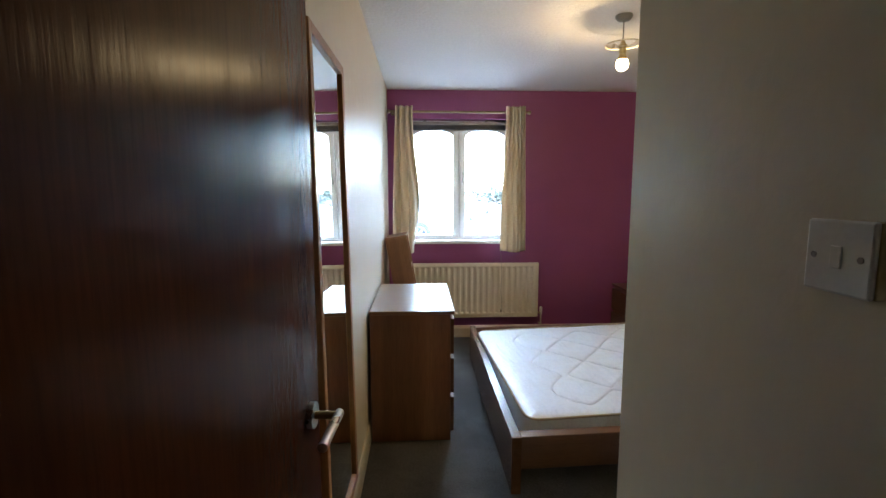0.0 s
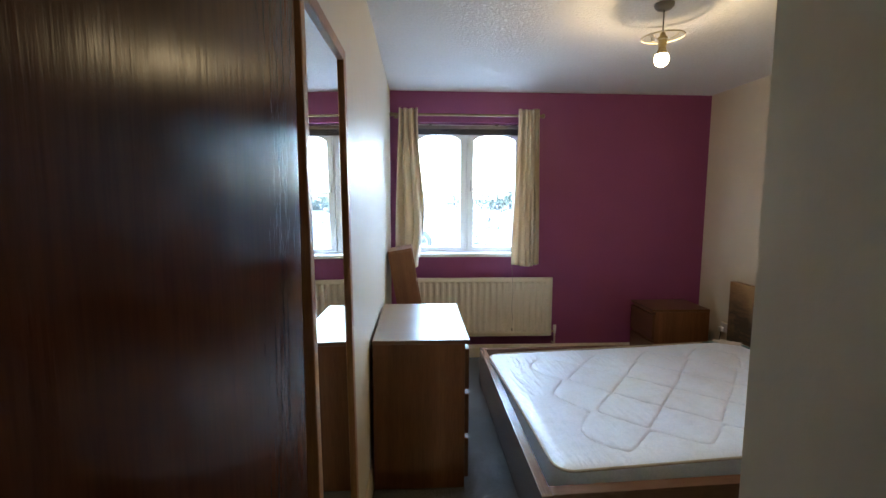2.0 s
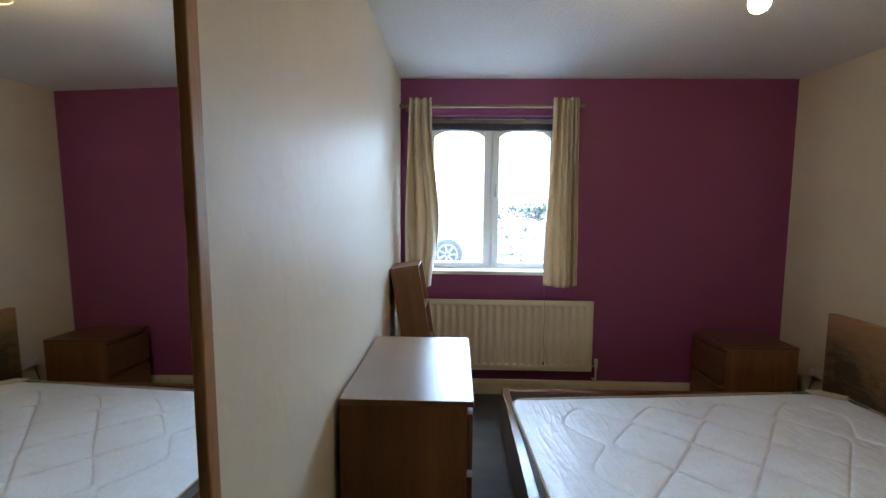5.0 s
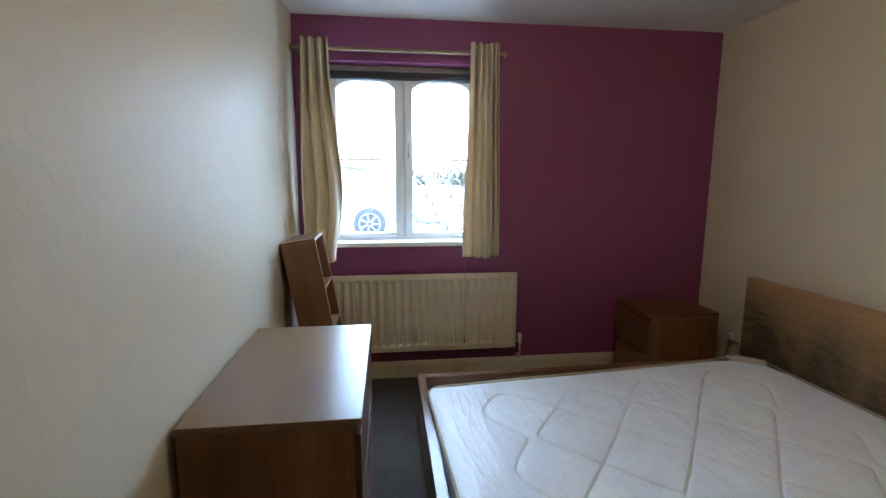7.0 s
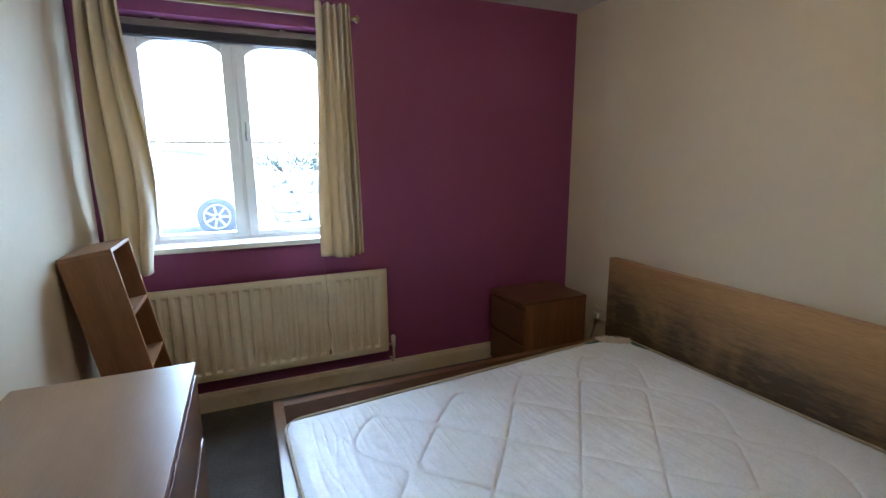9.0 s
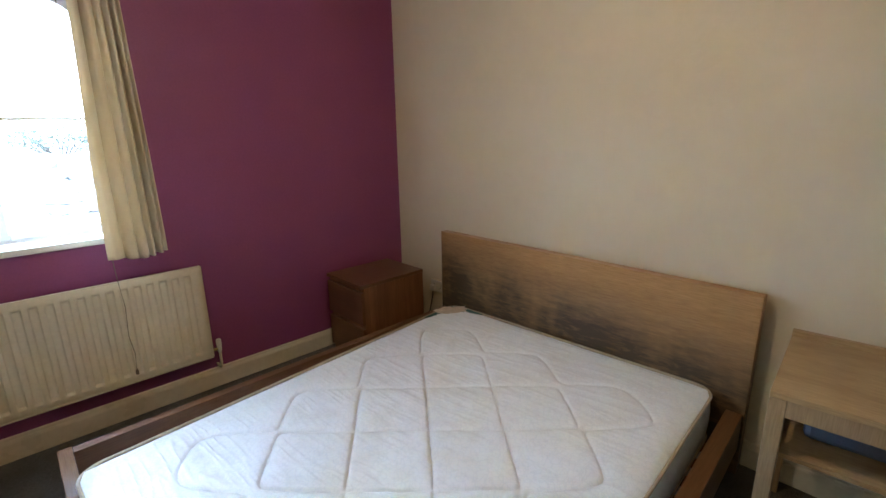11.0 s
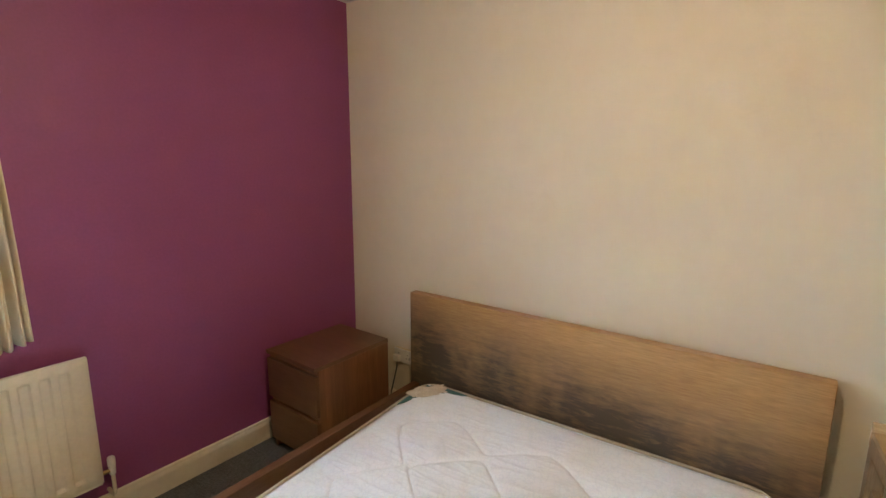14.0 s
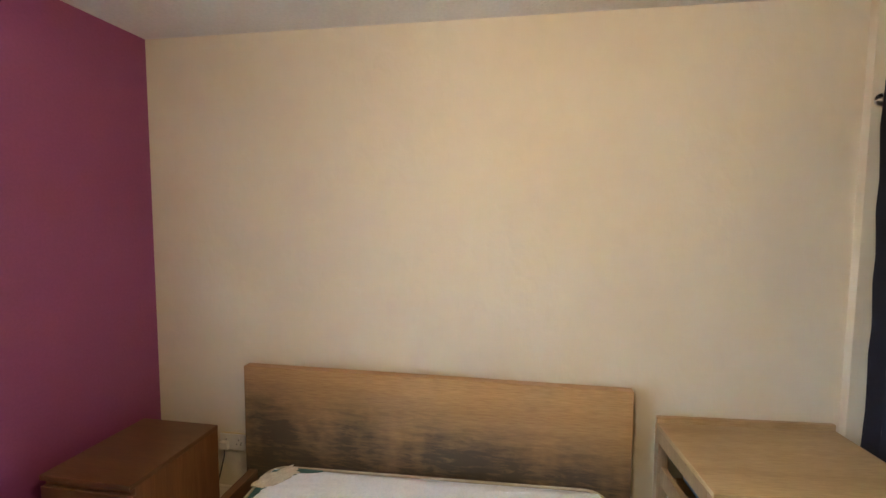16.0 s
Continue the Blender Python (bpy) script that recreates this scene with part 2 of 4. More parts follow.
def headboard_material():
    """Oak veneer, greyed by old black staining across its lower half."""
    m, t, b = nodes_of("stained_oak_veneer")
    v = coords(t, (1.0, 0.06, 1.0))
    band, fibre = noise_node(t, v, 9, 5, 0.6, 0.7), noise_node(t, v, 240, 3, 0.6)
    col = ramp_node(t, band, [(0.28, (0.38, 0.215, 0.083)), (0.72, (0.51, 0.308, 0.132))])
    col = mix_node(t, "MULTIPLY", 0.8, col, ramp_node(t, fibre, [(0.32, (0.7, 0.66, 0.62)), (0.62, (1, 1, 1))]))
    tc = t.nodes.new("ShaderNodeTexCoord")
    sep = t.nodes.new("ShaderNodeSeparateXYZ")
    t.links.new(tc.outputs["Object"], sep.inputs[0])
    # stain: strongest at mattress height, broken up along the grain
    reach = t.nodes.new("ShaderNodeMapRange")
    reach.inputs["From Min"].default_value, reach.inputs["From Max"].default_value = 0.74, 0.47
    tilt = t.nodes.new("ShaderNodeMath")
    tilt.operation = "MULTIPLY_ADD"
    tilt.inputs[1].default_value = -0.10
    t.links.new(sep.outputs["Y"], tilt.inputs[0])
    level = t.nodes.new("ShaderNodeMath")
    level.operation = "ADD"
    level.inputs[1].default_value = 0.29
    t.links.new(sep.outputs["Z"], tilt.inputs[2])
    t.links.new(tilt.outputs[0], level.inputs[0])
    t.links.new(level.outputs[0], reach.inputs["Value"])
    streak = noise_node(t, coords(t, (1.0, 0.22, 1.3)), 34, 5, 0.75, 0.5)
    patch = noise_node(t, coords(t, (1.0, 1.0, 0.6)), 3.4, 3, 0.6)
    s1 = mix_node(t, "MULTIPLY", 1.0, reach.outputs["Result"], ramp_node(t, streak, [(0.28, (0.46,) * 3), (0.64, (1.12,) * 3)]))
    s2 = mix_node(t, "MULTIPLY", 1.0, s1, ramp_node(t, patch, [(0.30, (0.48,) * 3), (0.54, (1.18,) * 3)]))
    t.links.new(mix_node(t, "MIX", s2, col, (0.075, 0.053, 0.033)), b.inputs["Base Color"])
    rough_range(t, b, streak, 0.32, 0.55)
    bump_node(t, b, fibre, 0.15, 0.0006)
    return m


def ticking_material():
    """White damask mattress ticking with a woven leaf pattern and old yellow marks."""
    m, t, b = nodes_of("white_damask_ticking")
    v = coords(t)
    vor = t.nodes.new("ShaderNodeTexVoronoi")
    vor.feature = "DISTANCE_TO_EDGE"
    vor.inputs["Scale"].default_value = 38
    warp = t.nodes.new("ShaderNodeTexNoise")
    warp.inputs["Scale"].default_value, warp.inputs["Detail"].default_value = 14, 3
    t.links.new(v, warp.inputs["Vector"])
    bent = mix_node(t, "ADD", 0.12, v, warp.outputs["Color"])
    t.links.new(bent, vor.inputs["Vector"])
    weave, mark = noise_node(t, v, 300, 2), noise_node(t, v, 2.4, 4, 0.6)
    # white cloth with the blue cast of daylight put into its base colour
    col = ramp_node(t, vor.outputs["Distance"], [(0.0, (0.76, 0.82, 0.88)), (0.10, (0.835, 0.89, 0.94))])
    worn = ramp_node(t, mark, [(0.28, (0.91, 0.88, 0.82)), (0.56, (1, 1, 1))])
    t.links.new(mix_node(t, "MULTIPLY", 1.0, col, worn), b.inputs["Base Color"])
    b.inputs["Roughness"].default_value = 0.36
    b.inputs["Sheen Weight"].default_value = 0.3
    bump_node(t, b, mix_node(t, "ADD", 0.3, vor.outputs["Distance"], weave), 0.3, 0.002)
    return m


CARPET, CURTAIN, HEADBOARD, TICKING = carpet_material(), curtain_material(), headboard_material(), ticking_material()

MIRROR, _t, _b = nodes_of("mirror_glass")
_b.inputs["Base Color"].default_value = (0.86, 0.88, 0.87, 1)
_b.inputs["Metallic"].default_value, _b.inputs["Roughness"].default_value = 1.0, 0.015

GLASS, _t, _b = nodes_of("window_glass")
_b.inputs["Base Color"].default_value = (0.97, 0.99, 0.985, 1)
_b.inputs["Transmission Weight"].default_value, _b.inputs["Roughness"].default_value, _b.inputs["IOR"].default_value = 1.0, 0.0, 1.45

BULB, _t, _b = nodes_of("lit_bulb_glass")
_glow, _clear, _both = (_t.nodes.new("ShaderNode" + k) for k in ("Emission", "BsdfTransparent", "MixShader"))
_glow.inputs["Color"].default_value = (1.0, 0.71, 0.35, 1)
_glow.inputs["Strength"].default_value = 5.0
_both.inputs["Fac"].default_value = 0.75
_t.links.new(_glow.outputs[0], _both.inputs[1])
_t.links.new(_clear.outputs[0], _both.inputs[2])
_t.links.new(_both.outputs[0], _t.nodes["Material Output"].inputs["Surface"])


# ---- building helpers ----
def box(bm, lo, hi, bevel=0.0, seg=2):
    """Adds a box to bm, its edges rounded by bevel."""
    made = bmesh.ops.create_cube(bm, size=1)["verts"]
    for v in made:
        v.co = Vector([lo[i] + (v.co[i] + 0.5) * (hi[i] - lo[i]) for i in range(3)])
    if bevel:
        edges = list({e for v in made for e in v.link_edges})
        bmesh.ops.bevel(bm, geom=edges, offset=bevel, segments=seg, profile=0.5, affect="EDGES", clamp_overlap=True)


def bar(bm, a, b, r, sides=12, r2=None):
    """Adds a round bar from a to b."""
    a, b = Vector(a), Vector(b)
    m = Matrix.Translation((a + b) / 2) @ (b - a).to_track_quat("Z", "Y").to_matrix().to_4x4()
    bmesh.ops.create_cone(bm, cap_ends=True, segments=sides, radius1=r, radius2=r if r2 is None else r2, depth=(b - a).length, matrix=m)


def tube(bm, pts, r, sides=8, closed=False):
    """Adds a tube along a line of points."""
    pts = [Vector(p) for p in pts]
    n, rings = len(pts), []
    for i, p in enumerate(pts):
        d = (pts[(i + 1) % n] - pts[i - 1]) if closed else (pts[min(i + 1, n - 1)] - pts[max(i - 1, 0)])
        q = d.to_track_quat("Z", "Y")
        rings.append([bm.verts.new(p + q @ Vector((r * math.cos(2 * math.pi * k / sides), r * math.sin(2 * math.pi * k / sides), 0))) for k in range(sides)])
    for i in range(n if closed else n - 1):
        a, b = rings[i], rings[(i + 1) % n]
        if closed and i == n - 1:
            off = min(range(sides), key=lambda s: sum((a[k].co - b[(k + s) % sides].co).length for k in range(sides)))
            b = [b[(k + off) % sides] for k in range(sides)]
        for k in range(sides):
            bm.faces.new((a[k], a[(k + 1) % sides], b[(k + 1) % sides], b[k]))
    if not closed:
        bm.faces.new(rings[0][::-1])
        bm.faces.new(rings[-1])


def lathe(bm, profile, m=None, sides=24):
    """Adds a turned shape: profile is (radius, height) from bottom to top."""
    rings = []
    for r, z in profile:
        rings.append([bm.verts.new((max(r, 1e-4) * math.cos(2 * math.pi * k / sides), max(r, 1e-4) * math.sin(2 * math.pi * k / sides), z)) for k in range(sides)])
    for a, b in zip(rings, rings[1:]):
        for k in range(sides):
            bm.faces.new((a[k], a[(k + 1) % sides], b[(k + 1) % sides], b[k]))
    bm.faces.new(rings[0][::-1])
    bm.faces.new(rings[-1])
    if m is not None:
        for ring in rings:
            for v in ring:
                v.co = m @ v.co


def part(name, bm, material, parent=None, label="", smooth=False):
    """Links a bmesh as one mesh object under a thing or part."""
    bmesh.ops.recalc_face_normals(bm, faces=bm.faces)
    me = bpy.data.meshes.new(name)
    bm.to_mesh(me)
    bm.free()
    me.materials.append(material)
    if smooth:
        for p in me.polygons:
            p.use_smooth = True
        me.set_sharp_from_angle(angle=radians(40))
    ob = new(name, me)
    ob.parent = parent
    if label:
        tagged(ob, label)
    return ob


def boxes(name, material, parent, pieces, bevel=0.0, label=""):
    bm = bmesh.new()
    for lo, hi in pieces:
        box(bm, lo, hi, bevel)
    return part(name, bm, material, parent, label)


def thing(name, m, label, category, group=""):
    ob = new(name)
    ob.empty_display_size = 0.1
    ob.matrix_basis = m
    return tagged(ob, label, category, group)


def structure(ob, label, category):
    return tagged(ob, label, category, kind="structure")

# ---- the room ----
EAST, NORTH, SOUTH, TOP = 2.965, 4.30, 0.805, 2.455
NIB = 0.817                    # passage wall face
WX0, WX1, WZ0, WZ1 = 0.17, 1.25, 0.995, 2.185   # window opening

structure(boxes("floor", CARPET, None, [((-0.12, -0.17, -0.12), (EAST + 0.12, NORTH + 0.28, 0.0)), ((-0.9, -1.9, -0.12), (1.5, -0.17, 0.0))]), "worn dark grey cut-pile carpet", "floor")
structure(boxes("ceiling", CEILING, None, [((-0.12, -0.17, TOP), (EAST + 0.12, NORTH + 0.28, TOP + 0.12)), ((-0.9, -1.9, TOP), (1.5, -0.17, TOP + 0.12))]), "white textured plaster ceiling", "ceiling")
structure(boxes("wall_west", CREAM, None, [((-0.12, -0.06, 0), (0, NORTH, TOP))]), "cream painted plaster wall with a satin sheen", "wall")
structure(boxes("wall_east", CREAM, None, [((EAST, SOUTH, 0), (EAST + 0.12, NORTH, TOP))]), "cream painted plaster wall behind the bed", "wall")
structure(boxes("wall_south", CREAM, None, [((NIB, SOUTH - 0.12, 0), (EAST + 0.12, SOUTH, TOP))]), "cream painted plaster wall", "wall")
structure(boxes("wall_passage", CREAM, None, [((NIB, -0.06, 0), (NIB + 0.11, SOUTH - 0.12, TOP))]), "cream painted wall beside the bedroom door", "wall")
structure(boxes("wall_nib", CREAM, None, [((EAST - 0.045, SOUTH, 0), (EAST, 1.045, TOP))]), "boxed cream painted corner", "wall")
structure(boxes("wall_north", PURPLE, None, [
    ((-0.12, NORTH, 0), (WX0, NORTH + 0.28, TOP)), ((WX1, NORTH, 0), (EAST + 0.12, NORTH + 0.28, TOP)),
    ((WX0, NORTH, 0), (WX1, NORTH + 0.28, WZ0 - 0.03)), ((WX0, NORTH, WZ1), (WX1, NORTH + 0.28, TOP))]), "deep purple painted feature wall", "wall")
structure(boxes("wall_door", CREAM, None, [
    ((-0.9, -0.17, 0), (-0.0245, -0.06, TOP)), ((0.80, -0.17, 0), (1.5, -0.06, TOP)), ((-0.0245, -0.17, 2.052), (0.80, -0.06, TOP))]), "cream wall round the bedroom doorway", "wall")
structure(boxes("wall_hall", CREAM, None, [
    ((-0.9, -1.9, 0), (1.5, -1.78, TOP)), ((-0.9, -1.78, 0), (-0.78, -0.17, TOP)), ((1.38, -1.78, 0), (1.5, -0.17, TOP))]), "cream painted hallway walls", "wall")


def skirting(name, x0, y0, x1, y1, side):
    """A skirting board with a rounded top from one point to another; side is the way into the room."""
    bm = bmesh.new()
    prof = [(0, 0), (0.016, 0), (0.016, 0.088), (0.013, 0.100), (0.010, 0.106), (0.009, 0.114), (0.005, 0.120), (0, 0.120)]
    rings = []
    for x, y in ((x0, y0), (x1, y1)):
        rings.append([bm.verts.new((x + side[0] * d, y + side[1] * d, z)) for d, z in prof])
    n = len(prof)
    for k in range(n):
        bm.faces.new((rings[0][k], rings[0][(k + 1) % n], rings[1][(k + 1) % n], rings[1][k]))
    bm.faces.new(rings[0])
    bm.faces.new(rings[1][::-1])
    structure(part(name, bm, SKIRTING), "cream gloss skirting board", "baseboard")


skirting("baseboard_north", 0.018, NORTH, EAST - 0.018, NORTH, (0, -1))
skirting("baseboard_west", 0, 0.38, 0, NORTH, (1, 0))
skirting("baseboard_east", EAST, 1.06, EAST, NORTH, (-1, 0))
skirting("baseboard_south", NIB + 0.018, SOUTH, EAST - 0.065, SOUTH, (0, 1))
skirting("baseboard_passage", NIB, -0.05, NIB, SOUTH, (-1, 0))

# door lining and open door
lining = structure(boxes("door_frame", FRAME_WOOD, None, [
    ((-0.024, -0.185, 0), (0.0005, -0.061, 2.028)), ((0.776, -0.185, 0), (0.7995, -0.055, 2.028)), ((-0.024, -0.185, 2.028), (0.7995, -0.055, 2.0515))], 0.003), "dark varnished door lining", "door frame")

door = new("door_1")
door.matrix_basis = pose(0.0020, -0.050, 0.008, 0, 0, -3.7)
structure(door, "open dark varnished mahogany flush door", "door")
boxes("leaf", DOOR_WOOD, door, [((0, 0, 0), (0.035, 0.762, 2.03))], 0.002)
boxes("edge_strip", SHELF_WOOD, door, [((0.004, 0.7625, 0.002), (0.031, 0.766, 2.028))], 0.0008, "paler lipping on the closing edge")
handle = new("door_handle")
handle.parent = door
tagged(handle, "satin steel lever on a round rose")
bm = bmesh.new()
bar(bm, (0.035, 0.694, 1.0), (0.047, 0.694, 1.0), 0.027, 32)
part("rose", bm, STEEL, handle, smooth=True)
bm = bmesh.new()
bar(bm, (0.047, 0.694, 1.0), (0.094, 0.694, 1.0), 0.0085, 20)
part("neck", bm, BRASS, handle, "worn brass neck", True)
bm = bmesh.new()
bar(bm, (0.0945, 0.706, 1.0), (0.0945, 0.575, 0.997), 0.0095, 24)
part("lever", bm, STEEL, handle, smooth=True)
for z in (0.22, 1.0, 1.82):
    bm = bmesh.new()
    bar(bm, (0.043, -0.004, z - 0.045), (0.043, -0.004, z + 0.045), 0.006, 12)
    part("hinge", bm, BRASS, door, smooth=True)


def wall_plate(name, centre, turn, w, h, label, category, double_socket=False):
    """A wall plate facing +y before the turn."""
    t = thing(name, pose(*centre, 0, 0, turn), label, category)
    boxes("back_box", YELLOWED_OR_SHADED, t, [((-w / 2, 0, -h / 2), (w / 2, 0.016, h / 2))], 0.002, "yellowed plastic back box")
    boxes("plate", WHITE_PLASTIC, t, [((-w / 2, 0.0162, -h / 2), (w / 2, 0.024, h / 2))], 0.003)
    for sx in (-0.030, 0.030):
        bm = bmesh.new()
        bar(bm, (sx * w / 0.086, 0.0235, 0), (sx * w / 0.086, 0.0252, 0), 0.0038, 16)
        part("screw", bm, GREY_PLASTIC, t, "dark recessed screw")
    if double_socket:
        for sx in (-0.036, 0.036):
            for dx, dz in ((0, 0.014), (-0.011, -0.010), (0.011, -0.010)):
                boxes("pin_hole", BLACK_PLASTIC, t, [((sx + dx - 0.0025, 0.0235, dz - 0.004), (sx + dx + 0.0025, 0.0246, dz + 0.004))])
            boxes("rocker", WHITE_PLASTIC, t, [((sx - 0.006, 0.0242, 0.018), (sx + 0.006, 0.0275, 0.034))], 0.001)
    else:
        boxes("rocker", WHITE_PLASTIC, t, [((-0.007, 0.0242, -0.013), (0.007, 0.0262, 0.013))], 0.0009)
    return t


wall_plate("light_switch", (NIB, 0.226, 1.391), 90, 0.086, 0.086, "white plastic light switch on a yellowed back box", "light switch")
wall_plate("wall_socket", (EAST, 3.860, 0.375), 90, 0.146, 0.086, "white double wall socket above the skirting", "wall socket", True)
plug = thing("mains_plug", pose(EAST - 0.0285, 3.895, 0.366, 0, 0, 90), "white mains plug with a thin dark lead", "plug")
boxes("body", WHITE_PLASTIC, plug, [((-0.022, 0, -0.022), (0.022, 0.026, 0.018))], 0.004)
bm = bmesh.new()
tube(bm, [(0, 0.013, -0.02), (0.0, 0.016, -0.06), (0.02, 0.018, -0.14), (0.05, 0.016, -0.24), (0.06, 0.014, -0.355)], 0.0035, 8)
part("lead", bm, BLACK_PLASTIC, plug, smooth=True)

# ---- window ----
window = new("window_1")
structure(window, "white plastic two-light window with arched glazing", "window")
FY0, FY1, MX = NORTH + 0.130, NORTH + 0.190, 0.709
boxes("window_frame", UPVC, window, [
    ((WX0, FY0, WZ0), (WX0 + 0.03, FY1, WZ1)), ((WX1 - 0.03, FY0, WZ0), (WX1, FY1, WZ1)),
    ((WX0 + 0.03, FY0, WZ0), (WX1 - 0.03, FY1, WZ0 + 0.020)), ((WX0 + 0.03, FY0, WZ1 - 0.03), (WX1 - 0.03, FY1, WZ1)),
    ((MX - 0.018, FY0, WZ0 + 0.020), (MX + 0.018, FY1, WZ1 - 0.03))], 0.004)


def sash(x0, x1, name):
    """A sash: stiles, rails, arched head, glazing bar and pane."""
    z0, z1, w = WZ0 + 0.0205, WZ1 - 0.0305, 0.055
    y0, y1 = FY0 - 0.012, FY1 - 0.012
    bm = bmesh.new()
    box(bm, (x0, y0, z0), (x0 + w, y1, z1), 0.004)
    box(bm, (x1 - w, y0, z0), (x1, y1, z1), 0.004)
    box(bm, (x0 + w, y0, z0), (x1 - w, y1, z0 + 0.030), 0.004)
    s = part(name, bm, UPVC, window)
    bm = bmesh.new()
    a, b, n = x0 + w, x1 - w, 20
    front = []
    for i in range(n + 1):
        u = 2 * i / n - 1
        z = z1 - 0.118 + 0.050 * (1 - abs(u) ** 4.2)
        front.append((a + (b - a) * i / n, z))
    loops = []
    for y in (y0 + 0.006, y1 - 0.006):
        loops.append(([bm.verts.new((x, y, z)) for x, z in front], [bm.verts.new((x, y, z1)) for x, z in front]))
    (f0, f1), (b0, b1) = loops
    for i in range(n):
        bm.faces.new((f0[i], f0[i + 1], f1[i + 1], f1[i]))
        bm.faces.new((b0[i], b1[i], b1[i + 1], b0[i + 1]))
        bm.faces.new((f0[i], b0[i], b0[i + 1], f0[i + 1]))
        bm.faces.new((f1[i], f1[i + 1], b1[i + 1], b1[i]))
    part("arched_head", bm, UPVC, s)
    boxes("glazing_bar", UPVC, s, [((a, y0 + 0.016, 1.552), (b, y0 + 0.036, 1.568))], 0.003)
    pane = boxes("pane", GLASS, s, [((a + 0.001, y0 + 0.024, z0 + 0.031), (b - 0.001, y0 + 0.028, z1 - 0.069))])
    pane.visible_shadow = False
    return s


sash(WX0 + 0.0305, MX - 0.007, "sash")
right_sash = sash(MX + 0.007, WX1 - 0.0305, "sash")
bm = bmesh.new()
box(bm, (MX + 0.028, FY0 - 0.024, 1.57), (MX + 0.042, FY0 - 0.0125, 1.62), 0.003)
box(bm, (MX + 0.031, FY0 - 0.032, 1.57), (MX + 0.040, FY0 - 0.024, 1.675), 0.003)
part("window_handle", bm, ALLOY, right_sash, "slim metal window catch")
boxes("window_sill", SILL, window, [((WX0 - 0.03, NORTH - 0.035, WZ0 - 0.03), (WX1 + 0.03, NORTH, WZ0)), ((WX0, NORTH, WZ0 - 0.03), (WX1, FY0, WZ0 - 0.0005))], 0.003, "white painted sill board")

blind = thing("venetian_blind", pose(0, 0, 0), "dark grey venetian blind pulled fully up", "blind")
boxes("headrail", GREY_PLASTIC, blind, [((WX0 + 0.006, NORTH + 0.080, WZ1 - 0.046), (WX1 - 0.006, NORTH + 0.114, WZ1 - 0.015))], 0.002, "grey metal headrail")
for k in range(9):
    z = WZ1 - 0.048 - k * 0.0040
    boxes("slat", BLIND, blind, [((WX0 + 0.010, NORTH + 0.082, z - 0.0022), (WX1 - 0.010, NORTH + 0.112, z))])
boxes("bottom_rail", BLIND, blind, [((WX0 + 0.010, NORTH + 0.084, WZ1 - 0.096), (WX1 - 0.010, NORTH + 0.110, WZ1 - 0.0845))], 0.002)
bm = bmesh.new()
tube(bm, [(1.115, NORTH + 0.078, WZ1 - 0.05), (1.112, NORTH + 0.03, 1.6), (1.110, NORTH - 0.045, 1.0), (1.108, NORTH - 0.122, 0.80), (1.118, NORTH - 0.120, 0.65), (1.108, NORTH - 0.120, 0.5), (1.120, NORTH - 0.120, 0.40), (1.114, NORTH - 0.120, 0.31)], 0.0018, 6)
part("pull_cord", bm, CORD, blind, "thin pale pull cord")
bm = bmesh.new()
lathe(bm, [(0.002, 0.0), (0.007, 0.002), (0.0075, 0.02), (0.003, 0.03), (0.001, 0.032)], pose(1.114, NORTH - 0.120, 0.282), 12)
part("tassel", bm, CORD, blind, smooth=True)

# ---- curtains and pole ----
POLE_Y, POLE_Z = NORTH - 0.095, 2.232
pole = thing("curtain_pole", pose(0, 0, 0), "slim cream metal curtain pole with ball ends", "curtain pole")
bm = bmesh.new()
bar(bm, (0.035, POLE_Y, POLE_Z), (1.345, POLE_Y, POLE_Z), 0.0115, 18)
part("rod", bm, POLE, pole, smooth=True)
for x, s in ((0.035, -1), (1.345, 1)):
    bm = bmesh.new()
    lathe(bm, [(0.011, 0), (0.015, 0.004), (0.015, 0.010), (0.021, 0.016), (0.0215, 0.022), (0.012, 0.032), (0.001, 0.034)], pose(x, POLE_Y, POLE_Z, 0, 90 * s, 0), 18)
    part("finial", bm, POLE, pole, smooth=True)
for k in (0.35, 0.92):
    x = WX0 + k * (WX1 - WX0) - 0.2
    boxes("hanger", GREY_PLASTIC, blind, [((x, NORTH + 0.090, WZ1 - 0.0148), (x + 0.03, NORTH + 0.104, WZ1))])
for x in (0.052, 1.325):
    bm = bmesh.new()
    bar(bm, (x, NORTH, POLE_Z), (x, NORTH - 0.006, POLE_Z), 0.022, 20)
    bar(bm, (x, NORTH - 0.006, POLE_Z), (x, POLE_Y + 0.010, POLE_Z), 0.006, 12)
    bar(bm, (x - 0.006, POLE_Y, POLE_Z), (x + 0.006, POLE_Y, POLE_Z), 0.0150, 18)
    part("bracket", bm, POLE, pole, smooth=True)


